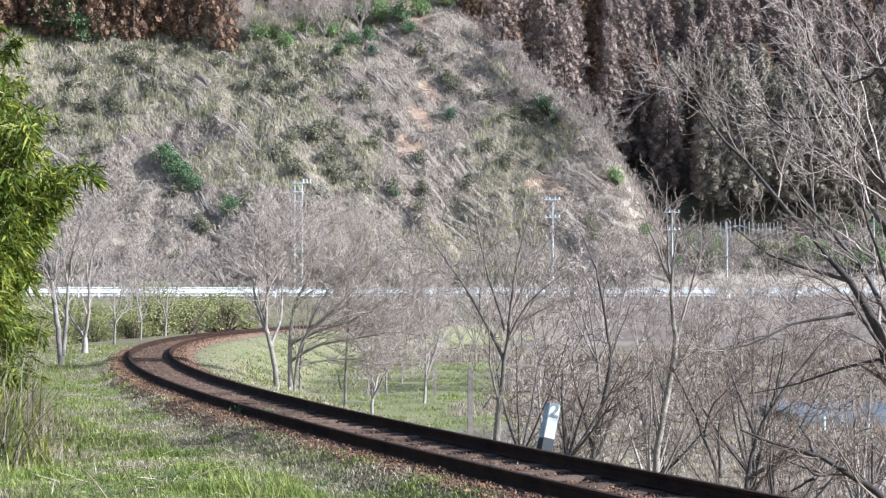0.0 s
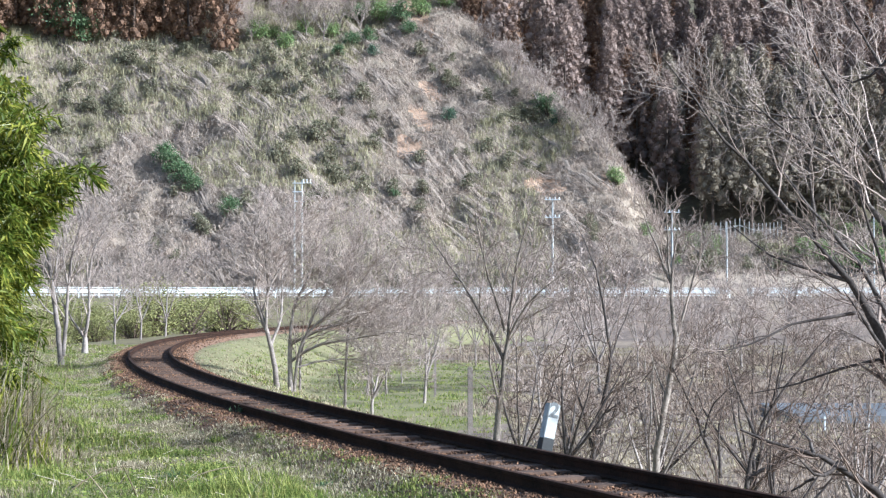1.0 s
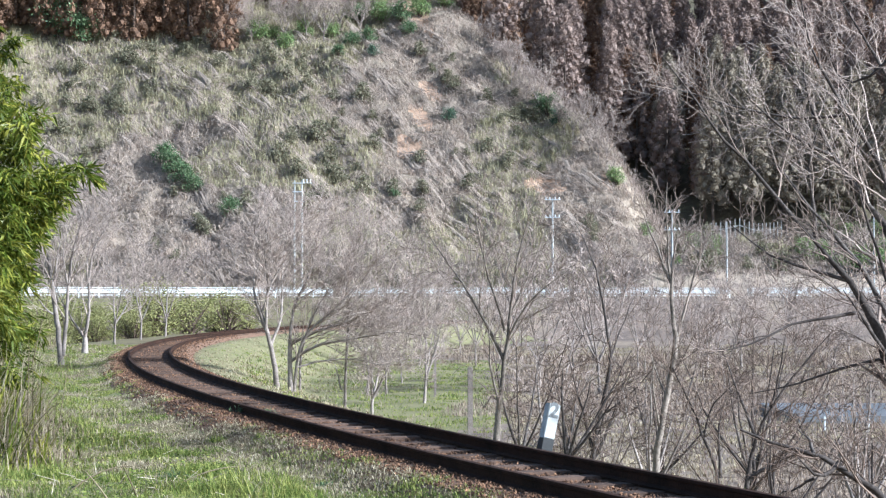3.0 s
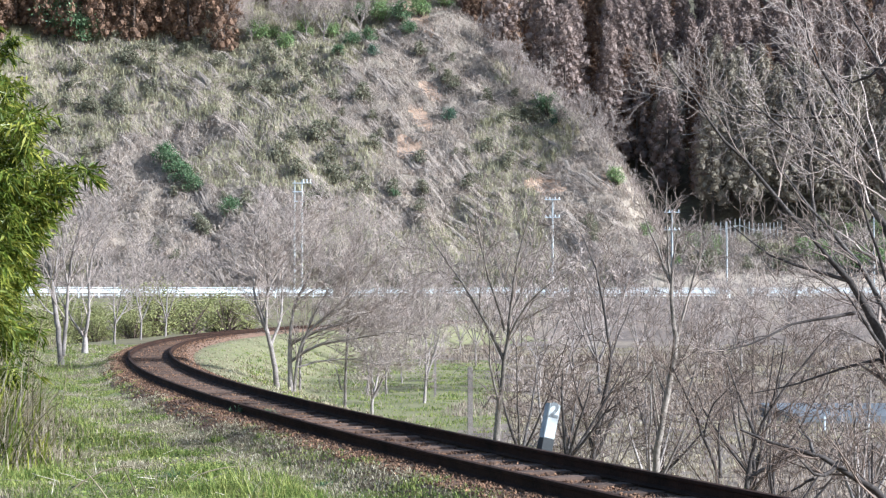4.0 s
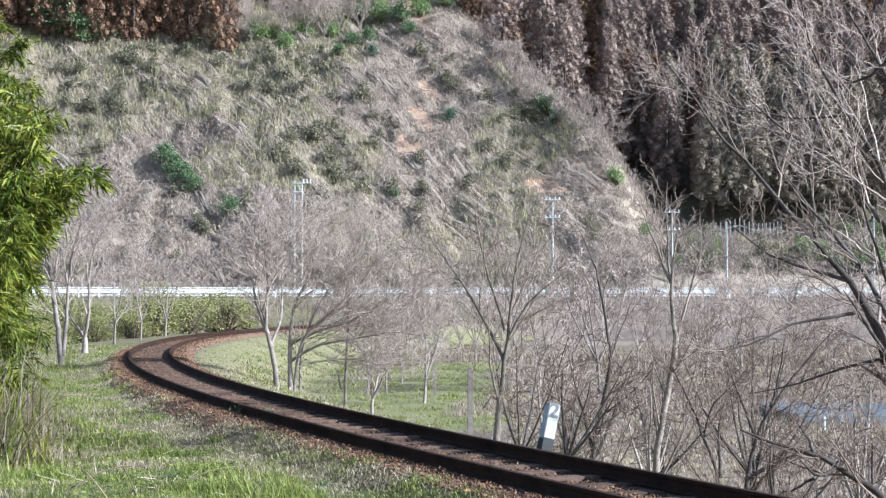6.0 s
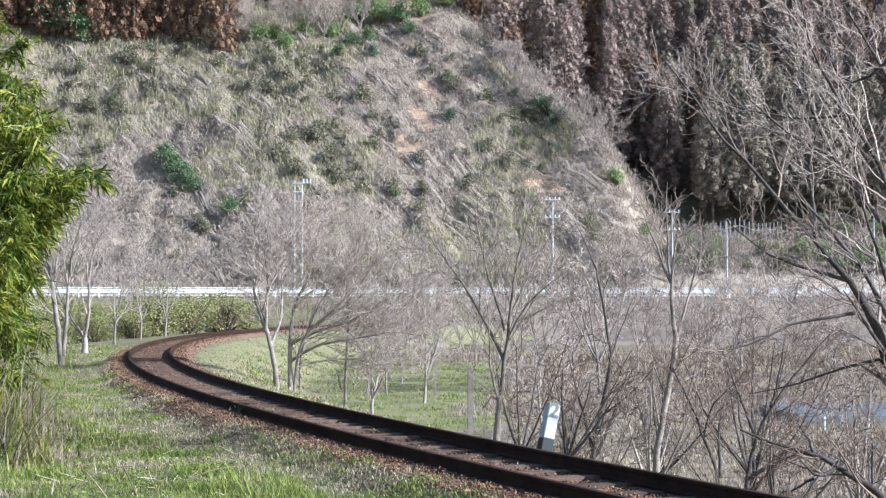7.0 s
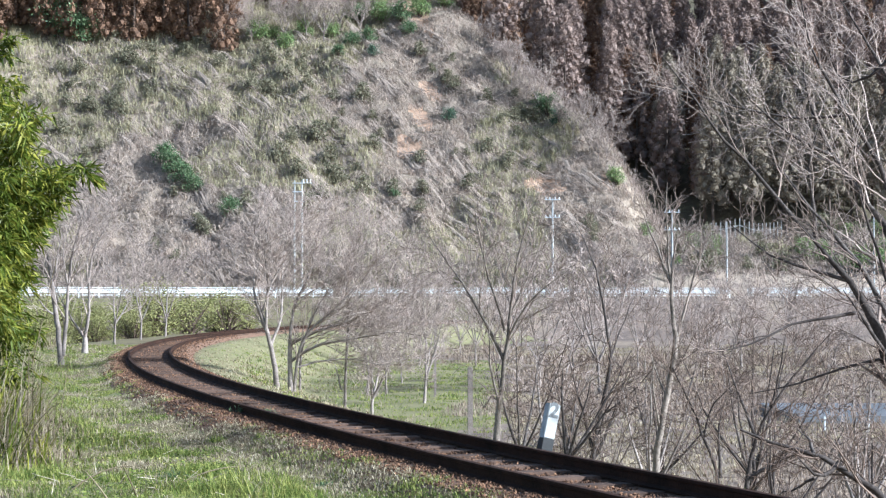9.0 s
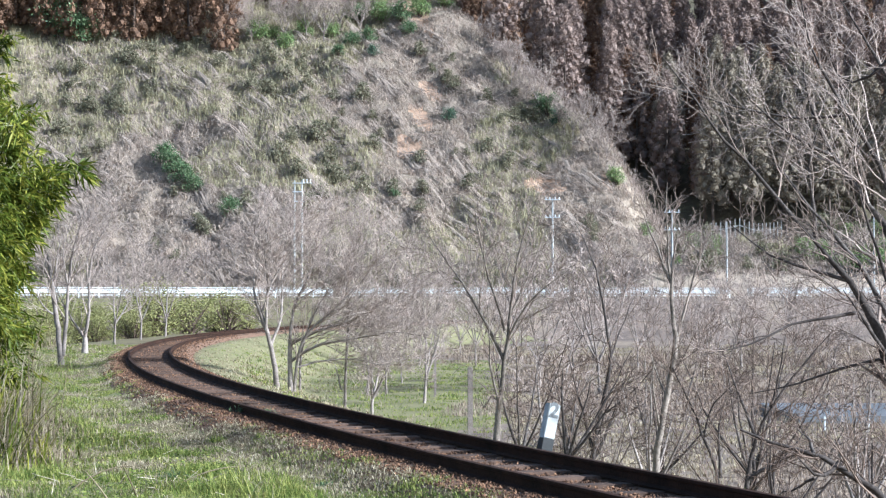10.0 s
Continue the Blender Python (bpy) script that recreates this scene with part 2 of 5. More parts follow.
def hill(x, y):
    """The two hills behind the road: a brushy spur, and a wooded slope across a gully."""
    cosy = x * 0.82 + y * 0.57
    sine = -x * 0.57 + y * 0.82
    ribs = 1 - abs(lump(cosy, sine * 0.45, 7, 3)) * 2
    mounds = 1 - abs(lump(x, y, 3.4, 4)) * 2
    lumps = lump(x, y, 26, 6) * 2.0 + ribs * 0.95 + mounds * 0.45 + lump(x, y, 1.9, 5) * 0.35
    front = 2.0 + 0.7 * np.maximum(y - 206, 0) + lumps * step01(206, 216, y)
    n = spur(x, y)
    one = front - np.maximum(n - 1.0, 0) * 1.5 - 0.25 * np.maximum(n + 4, 0) * step01(-4, 2, n)
    two = np.maximum(4.0 + 0.19 * (y - 206), 9.5 + 0.62 * (y - 238)) + lumps * 0.4
    return np.where(y < 206, 2.0, np.maximum(one, np.where(n > -2, two, -99)))


def height(x, y):
    x, y = np.asarray(x, float), np.asarray(y, float)
    return np.where(y < 200, low_ground(x, y), hill(x, y))


# ---- ground ----
def sheet(name, xs, ys, fn, material, label, category):
    gx, gy = np.meshgrid(xs, ys)
    gz = fn(gx, gy)
    v = np.stack([gx, gy, gz], -1).reshape(-1, 3)
    w = len(xs)
    i = (np.arange(len(ys) - 1)[:, None] * w + np.arange(w - 1)).ravel()
    ob = new(name, mesh_of(name, v, np.stack([i, i + 1, i + w + 1, i + w], 1), material, True))
    return tagged(ob, label, category, kind="structure")


def graded(a, b, near, far):
    """Steps that widen from near to far."""
    out = [a]
    while out[-1] < b:
        t = (out[-1] - a) / (b - a)
        out.append(out[-1] + near + (far - near) * t)
    return np.array(out)


def build_ground():
    ys = np.concatenate([[-2500, -600, -120, -40, -12], graded(0, 200, 0.25, 2.6)])
    xs = np.concatenate([[-2500, -700, -200, -90], np.arange(-60, -14, 1.5), np.arange(-14, 16, 0.35), np.arange(16, 70, 1.5), [90, 200, 700, 2500]])
    def fn(x, y):
        return np.where((abs(x) > 300) | (y < -60), -1.2, low_ground(x, y))
    ob = sheet("ground", xs, ys, fn, M_SOIL, "grassy railway embankment and dry valley floor", "ground")
    ob.data.materials.append(M_FIELD)
    ob.data.materials.append(M_TURF)
    mid = np.empty(len(ob.data.polygons) * 3)
    ob.data.polygons.foreach_get("center", mid)
    mid = mid.reshape(-1, 3)
    d = beside(mid[:, 0], mid[:, 1])
    ragged = lump(mid[:, 0], mid[:, 1], 4, 23) * 1.5
    turf = (d > 1.4) & (mid[:, 1] > 22) & ((d < 7.5 + ragged) | (mid[:, 0] < 0.03 * mid[:, 1] + ragged) & (mid[:, 1] < 100))
    field = ~turf & ((d >= 7.5 + ragged) & (mid[:, 1] > 20) | (d > 2.4) & (mid[:, 1] <= 22))
    ob.data.polygons.foreach_set("material_index", (field * 1 + turf * 2).astype(np.int32))
    xs = np.concatenate([[-2500, -600, -250, -160, -110], np.arange(-82, 90, 0.65), [110, 140, 180, 300, 700, 2500]])
    ys = np.concatenate([[ys[-1], 203, 206], np.arange(207, 290, 0.6), np.arange(292, 480, 4), [560, 900, 2500]])
    def fh(x, y):
        return np.where(y > 500, 150.0, hill(x, y))
    ob = sheet("hillside", xs, ys, fh, M_HILL, "steep hillside under dry winter brush", "hillside")
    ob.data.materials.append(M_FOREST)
    mid = np.empty(len(ob.data.polygons) * 3)
    ob.data.polygons.foreach_get("center", mid)
    mid = mid.reshape(-1, 3)
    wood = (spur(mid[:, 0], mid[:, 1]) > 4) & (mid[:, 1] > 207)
    ob.data.materials.append(M_SCAR)
    x, y = mid[:, 0], mid[:, 1]
    scar = ~wood & (x > -6) & (y > 226) & (spur(x, y) < -0.5) & (lump(x * 0.8 + y * 0.3, y * 0.5, 3.2, 24) > 0.45)
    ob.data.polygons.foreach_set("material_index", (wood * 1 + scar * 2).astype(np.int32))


# ---- track ----
RAIL_PARTS = {"rail_head": [(-0.0325, -0.004), (-0.028, 0.0), (0.028, 0.0), (0.0325, -0.004), (0.0325, -0.03), (0.009, -0.043), (-0.009, -0.043), (-0.0325, -0.03)],
              "web": [(-0.009, -0.0435), (0.009, -0.0435), (0.0085, -0.08), (0.0095, -0.1145), (-0.0095, -0.1145), (-0.0085, -0.08)],
              "rail_foot": [(-0.0095, -0.115), (0.0095, -0.115), (0.0635, -0.132), (0.0635, -0.142), (-0.0635, -0.142), (-0.0635, -0.132)]}


def build_rail(d0, dz):
    s = np.arange(-23, 148, 0.5)
    rail = empty("rail", tuple(on_track(0.0, d0, dz)), "rust-brown steel rail curving over wooden sleepers", "rail", "rails of the track")
    base = np.array(rail.location)
    for name, profile in RAIL_PARTS.items():
        rings = np.stack([on_track(s, d0 + x * 0.95, z * 0.86 + dz) for x, z in profile], 1)
        n, k = rings.shape[:2]
        f = [(i * k + j, i * k + (j + 1) % k, (i + 1) * k + (j + 1) % k, (i + 1) * k + j) for i in range(n - 1) for j in range(k)]
        f += [tuple(range(k)), tuple(range((n - 1) * k, n * k))[::-1]]
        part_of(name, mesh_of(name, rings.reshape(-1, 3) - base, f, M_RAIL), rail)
    return rail


def build_sleepers():
    bm = box((2.0, 0.2, 0.14), bevel=0.012)
    me = bpy.data.meshes.new("sleeper")
    bm.to_mesh(me)
    bm.free()
    me.materials.append(M_WOOD)
    for s in np.arange(-20, 120, 0.62):
        p = on_track(s, 0, -0.2 + rng.uniform(-0.01, 0.01))
        ob = new("sleeper", me)
        ob.matrix_basis = pose(*p, 0, 0, -math.degrees(np.interp(s, ST, HEAD)) + rng.uniform(-1, 1))
        tagged(ob, "weathered brown wooden sleeper bedded in ballast", "sleeper", "sleepers of the track")


def scatter_stones(name, pts, sizes, material, seed):
    """Angular stones, one small closed shape each."""
    r = np.random.default_rng(seed)
    n = len(pts)
    o = np.array([(1, 0, 0), (-1, 0, 0), (0, 1, 0), (0, -1, 0), (0, 0, 1), (0, 0, -1)], float)
    f = np.array([(0, 2, 4), (2, 1, 4), (1, 3, 4), (3, 0, 4), (2, 0, 5), (1, 2, 5), (3, 1, 5), (0, 3, 5)])
    v = o[None] * r.uniform(0.6, 1.2, (n, 6, 1)) + r.normal(0, 0.25, (n, 6, 3))
    v *= (np.asarray(sizes)[:, None] * r.uniform(0.6, 1.0, (n, 3)))[:, None]
    a = r.uniform(0, 6.3, n)
    c, s = np.cos(a)[:, None], np.sin(a)[:, None]
    v = np.stack([v[..., 0] * c - v[..., 1] * s, v[..., 0] * s + v[..., 1] * c, v[..., 2]], -1) + np.asarray(pts)[:, None]
    faces = (f[None] + 6 * np.arange(n)[:, None, None]).reshape(-1, 3)
    return mesh_of(name, v.reshape(-1, 3), faces, material)


def build_ballast():
    s = np.arange(-23, 148, 0.5)
    prof = [(-1.55, -0.42), (-1.3, -0.26), (-1.04, -0.14), (-0.72, -0.105), (-0.48, -0.158), (0.48, -0.158), (0.72, -0.11), (1.0, -0.14), (1.3, -0.28), (1.55, -0.42)]
    rings = np.stack([on_track(s, d, z) for d, z in prof], 1)
    n, k = rings.shape[:2]
    f = [(i * k + j, i * k + j + 1, (i + 1) * k + j + 1, (i + 1) * k + j) for i in range(n - 1) for j in range(k - 1)]
    tagged(new("track_bed", mesh_of("track_bed", rings.reshape(-1, 3), f, M_BALLAST)), "rust-stained ballast bed of the railway", "track bed", kind="structure")
    r = np.random.default_rng(5)
    m = 70000
    s = 2 + 75 * r.random(m) ** 1.8
    d = np.where(r.random(m) < 0.75, np.clip(r.normal(0, 0.55, m), -1.05, 1.35), -0.62 - np.where(s < 14, 0.42, 0.65) * r.random(m) ** 1.4)
    z = np.interp(d, [p[0] for p in prof], [p[1] for p in prof]) + r.uniform(-0.01, 0.02, m)
    ok = (abs(abs(d) - 0.566) > 0.09) & ((abs(d) > 0.5) | (r.random(m) < 0.7))
    p = on_track(s, d, 0.0)
    p[:, 2] = z
    ob = new("ballast_stones", scatter_stones("ballast_stones", p[ok], (r.uniform(0.007, 0.017, m) * (1 + s / 60) * np.where(r.random(m) < 0.08, 1.7, 1.0))[ok], M_STONE, 6))
    tagged(ob, "loose rusty-brown crushed ballast stones", "ballast", kind="stuff")


# ---- bare trees ----
def unit(v):
    return v / max(np.linalg.norm(v), 1e-9)


def branch(r, out, p, d, length, rad, level, deep, up, wander, kids, thin):
    """One branch as a line of points with radii, and its children."""
    n = 5 if level < 2 else (4 if level < 3 else (3 if level < deep else (1 if thin > 0.008 else 2)))
    pts, rads = [p], [rad]
    for i in range(n):
        d = unit(d + r.normal(0, wander, 3) + np.array([0, 0, up]))
        p = p + d * length / n
        pts.append(p)
        rads.append(max(rad * (1 - 0.72 * (i + 1) / n), thin))
    out.append((np.array(pts), np.array(rads), level))
    if level >= deep:
        return
    m = kids[min(level, len(kids) - 1)]
    for i in range(m):
        t = 0.28 + 0.72 * (i + r.random()) / m
        q = t * n
        j = min(int(q), n - 1)
        at = pts[j] + (pts[j + 1] - pts[j]) * (q - j)
        axis = unit(pts[j + 1] - pts[j])
        side = unit(np.cross(axis, r.normal(0, 1, 3)))
        ang = radians(r.uniform(26, 62))
        nd = axis * math.cos(ang) + side * math.sin(ang)
        branch(r, out, at, nd, length * r.uniform(0.42, 0.68) * (1.15 - 0.45 * t), max(np.interp(q, range(n + 1), rads) * r.uniform(0.5, 0.75), thin),
               level + 1, deep, up, wander * 1.1, kids, thin)


def tubes(lines, sides):
    V, F, base = [], [], 0
    for pts, rads, _ in lines:
        n = len(pts)
        t = np.gradient(pts, axis=0)
        t /= np.linalg.norm(t, axis=1)[:, None] + 1e-9
        ref = np.array([1, 0.3, 0.1]) if abs(t[0][2]) > 0.8 else np.array([0, 0.1, 1.0])
        a = np.cross(t, ref)
        a /= np.linalg.norm(a, axis=1)[:, None] + 1e-9
        b = np.cross(t, a)
        th = np.arange(sides) * 2 * math.pi / sides
        ring = pts[:, None] + rads[:, None, None] * (np.cos(th)[None, :, None] * a[:, None] + np.sin(th)[None, :, None] * b[:, None])
        V.append(ring.reshape(-1, 3))
        i = (np.arange(n - 1)[:, None] * sides + np.arange(sides)).ravel()
        j = (np.arange(n - 1)[:, None] * sides + (np.arange(sides) + 1) % sides).ravel()
        F.append(np.stack([i, j, j + sides, i + sides], 1) + base)
        base += n * sides
    return np.concatenate(V), np.concatenate(F)


def bare_tree(name, seed, limbs, deep=3, up=0.05, wander=0.13, kids=(6, 5, 4, 3), thin=0.004, bark=None, twig=None, label="", group="", reach=1.0, bias=(0, 0, 0), taper=0.35, whip=0.8):
    """limbs: (points along it, radius at its foot) of trunk and main limbs, in the tree's own space; the first is the trunk."""
    r = np.random.default_rng(seed)
    tree = empty(name, (0, 0, 0), label, "tree", group)
    small = []
    bias = np.array(bias, float)
    for k, (pts, rad) in enumerate(limbs):
        pts = np.array(pts, float)
        L = np.concatenate([[0], np.cumsum(np.linalg.norm(np.diff(pts, axis=0), axis=1))])
        q = np.linspace(0, L[-1], max(6, int(L[-1] / 0.22)))
        line = np.stack([np.interp(q, L, pts[:, c]) for c in range(3)], 1)
        for _ in range(2):
            line[1:-1] = (line[:-2] + 2 * line[1:-1] + line[2:]) / 4
        line[1:-1] += r.normal(0, 0.008, (len(q) - 2, 3))
        rr = rad * (1 - (taper if k == 0 else 0.82) * q / L[-1])
        if k == 0:
            rr = rr * (1 + 0.5 * np.exp(-q / (rad * 2.5)))
        part_of("trunk" if k == 0 else "limb", mesh_of("limb", *tubes([(line, np.maximum(rr, thin), 0)], 8 if rad > 0.03 else 6), bark or M_BARK, True), tree)
        lo = 0.75 if k == 0 and taper < 0.5 else 0.18
        m = max(2, int(L[-1] * kids[0] / 2 * (1 - lo)))
        for i in range(m):
            t = lo + (0.98 - lo) * (i + r.random()) / m
            j = min(int(t * (len(q) - 1)), len(q) - 2)
            axis = unit(line[j + 1] - line[j])
            side = unit(np.cross(axis, r.normal(0, 1, 3)))
            ang = radians(r.uniform(22, 48))
            branch(r, small, line[j], unit(axis * math.cos(ang) + side * math.sin(ang) + bias), reach * (0.35 + L[-1] * r.uniform(0.2, 0.42)) * (1.2 - 0.6 * t),
                   max(rr[j] * r.uniform(0.3, 0.55), thin), 1, deep, up, wander, kids, thin)
    if small:
        tagged(part_of("crown", mesh_of("crown", *tubes(small, 3), twig or M_TWIG, True), tree, "leafless fine twigs"), kind="stuff")
    return tree


def spread_tree(name, seed, h, lean=(0, 0), forks=4, wide=0.5, rad=0.09, fork_at=0.22, **kw):
    """A tree that forks low into limbs."""
    r = np.random.default_rng(seed + 900)
    f = np.array([lean[0] * fork_at, lean[1] * fork_at, h * fork_at])
    limbs = [([(0, 0, -0.3), f * 0.5 + [0.02, 0, 0], f], rad)]
    a0 = r.uniform(0, 6.3)
    for i in range(forks):
        a = a0 + i * 6.283 / forks + r.uniform(-0.4, 0.4)
        w = wide * h * r.uniform(0.35, 1.0)
        top = np.array([lean[0] + math.cos(a) * w, lean[1] + math.sin(a) * w, h * r.uniform(0.72, 1.0)])
        mid = f + (top - f) * 0.45 + np.array([math.cos(a), math.sin(a), 0]) * w * 0.12
        limbs.append(([f, mid, top], rad * r.uniform(0.5, 0.75)))
    return bare_tree(name, seed, limbs, **kw)


# ---- blades and leaves ----
def blades(name, pts, heights, width, material, seed, lean=0.5, per=8, fan=0.06):
    """Tufts of narrow bent blades standing at pts."""
    r = np.random.default_rng(seed)
    pts = np.repeat(np.asarray(pts), per, 0)
    h = np.repeat(np.asarray(heights), per) * r.uniform(0.5, 1.1, len(pts))
    n = len(pts)
    base = pts + np.stack([r.normal(0, fan, n), r.normal(0, fan, n), np.zeros(n)], 1)
    a = r.uniform(0, 6.283, n)
    out = np.stack([np.cos(a), np.sin(a), np.zeros(n)], 1)
    side = np.stack([-np.sin(a), np.cos(a), np.zeros(n)], 1)
    l = (h * lean * r.uniform(0.1, 1.3, n))[:, None]
    w = np.broadcast_to(np.asarray(width, float), (len(pts) // per,)).repeat(per)[:, None] if np.ndim(width) else width
    up = np.zeros((n, 3))
    up[:, 2] = h
    v = np.stack([base - side * w, base + side * w, base + up * 0.6 + out * l * 0.4 + side * w * 0.7, base + up * 0.6 + out * l * 0.4 - side * w * 0.7,
                  base + up * (1 - 0.35 * l / np.maximum(h[:, None], 1e-6)) + out * l], 1)
    i = 5 * np.arange(n)
    faces = np.stack([i, i + 1, i + 2, i + 3], 1).tolist() + np.stack([i + 3, i + 2, i + 4], 1).tolist()
    return mesh_of(name, v.reshape(-1, 3), faces, material)


def leaves_mesh(name, pts, dirs, length, width, material, seed, droop=0.3):
    """Lance-shaped leaves with a fold, each set out along its own direction."""
    r = np.random.default_rng(seed)
    n = len(pts)
    d = dirs / (np.linalg.norm(dirs, axis=1)[:, None] + 1e-9)
    s = np.cross(d, r.normal(0, 1, (n, 3)))
    s /= np.linalg.norm(s, axis=1)[:, None] + 1e-9
    L = (length * r.uniform(0.6, 1.2, n))[:, None]
    W = (width * r.uniform(0.7, 1.2, n))[:, None]
    dn = np.array([0, 0, -1.0])
    mid = pts + d * L * 0.4 + dn * L * droop * 0.15
    v = np.stack([pts, mid - s * W, mid + s * W, pts + d * L + dn * L * droop], 1)
    i = 4 * np.arange(n)
    return mesh_of(name, v.reshape(-1, 3), np.stack([i, i + 1, i + 3, i + 2], 1), material)


# ---- cedars ----
def cedar(seed, h, foliage, low, wide):
    """A tall narrow cedar: a bare stem under a crown of drooping, tufted boughs."""
    r = np.random.default_rng(seed)
    tree = empty("cedar_tree", (0, 0, 0), "tall cedar with a rust-brown winter crown", "tree", "cedar plantation")
    stem = np.array([(0, 0, -1.0), (0.05, 0, h * 0.5), (0, 0.05, h * 0.97)])
    part_of("trunk", mesh_of("trunk", *tubes([(stem, np.array([0.22, 0.14, 0.03]), 0)], 6), M_CEDAR_BARK, True), tree, "straight pale-brown cedar stem")
    P, D, V, F = [], [], [], []
    ball = bmesh.new()
    bmesh.ops.create_icosphere(ball, subdivisions=1, radius=1.0)
    bv = np.array([v.co[:] for v in ball.verts])
    bf = np.array([[v.index for v in f.verts] for f in ball.faces])
    ball.free()
    n = 84
    for i in range(n):
        t = (i + r.random()) / n
        z = h * (low + (1 - low) * t)
        a = i * 2.4 + r.uniform(-0.5, 0.5)
        w = (0.05 + wide * min(1, (1 - t) * 1.8) ** 0.7 * min(1, 0.6 + t * 2)) * r.uniform(0.45, 1.0)
        c = np.array([math.cos(a) * w, math.sin(a) * w, z])
        q = r.uniform(0.55, 1.0) * (1.2 - 0.45 * t)
        F.append(bf + len(bv) * len(V))
        V.append(c + bv * [q, q, q * 1.15] * r.uniform(0.35, 0.75, (len(bv), 1)))
        for _ in range(62):
            o = r.normal(0, 1, 3)
            o /= np.linalg.norm(o)
            P.append(c + o * [q, q, q * 1.15] * r.uniform(0.45, 1.0))
            D.append(unit(o + [0, 0, 0.5] + r.normal(0, 0.5, 3)))
    s = leaves_mesh("crown", np.array(P), np.array(D), 0.34, 0.06, foliage, seed, 0.0)
    bm = bmesh.new()
    bm.from_mesh(s)
    bm.from_mesh(mesh_of("puffs", np.concatenate(V), np.concatenate(F), foliage))
    bm.to_mesh(s)
    bm.free()
    part_of("crown", s, tree, "dense tufted cedar foliage")
    return tree


def build_cedars():
    r = np.random.default_rng(21)
    kinds = [cedar(31, 17, M_CEDAR_DUSK, 0.25, 2.2), cedar(32, 19, M_CEDAR_DUSK, 0.3, 2.5), cedar(33, 15, M_CEDAR, 0.04, 2.5), cedar(34, 18, M_CEDAR_GREEN, 0.2, 2.2),
             cedar(35, 20, M_CEDAR_GREEN, 0.25, 2.4), cedar(36, 18, M_CEDAR_DUSK, 0.12, 2.4), cedar(37, 16, M_CEDAR, 0.1, 2.3)]
    spots = []
    for x in np.arange(-4, 90, 4.5):
        for y in np.arange(237, 290, 5.7):
            px, py = x + r.uniform(-1.5, 1.5), y + r.uniform(-1.7, 1.7)
            n = spur(px, py)
            if n < 4.5 or px / py > 0.28 or (n < 13 and py < 250):
                continue
            spots.append((px, py, 5 if n < 17 and py < 262 and px < 34 else None))
    for x in np.arange(-72, -31, 4.0):
        for y in np.arange(256.5, 276, 4.8):
            spots.append((x + r.uniform(-1.2, 1.2), y + r.uniform(-1.5, 1.5), 2 if y < 258 or r.random() < 0.4 else 6))
    for x, y in ((-30, 268), (-26.5, 270), (-22.5, 269), (-19, 272), (-11, 273), (-7, 274)):
        spots.append((x, y, 2))
    used = set()
    for px, py, k in spots:
        if k is None:
            k = int(r.integers(0, 3)) if px < 30 or py > 256 or r.random() < 0.2 else int(r.integers(3, 5))
        m = pose(px, py, float(height(px, py)), r.uniform(-2, 2), r.uniform(-2, 2), r.uniform(0, 360))
        if k in used:
            copy_thing(kinds[k], m)
        else:
            kinds[k].matrix_basis = m
            used.add(k)


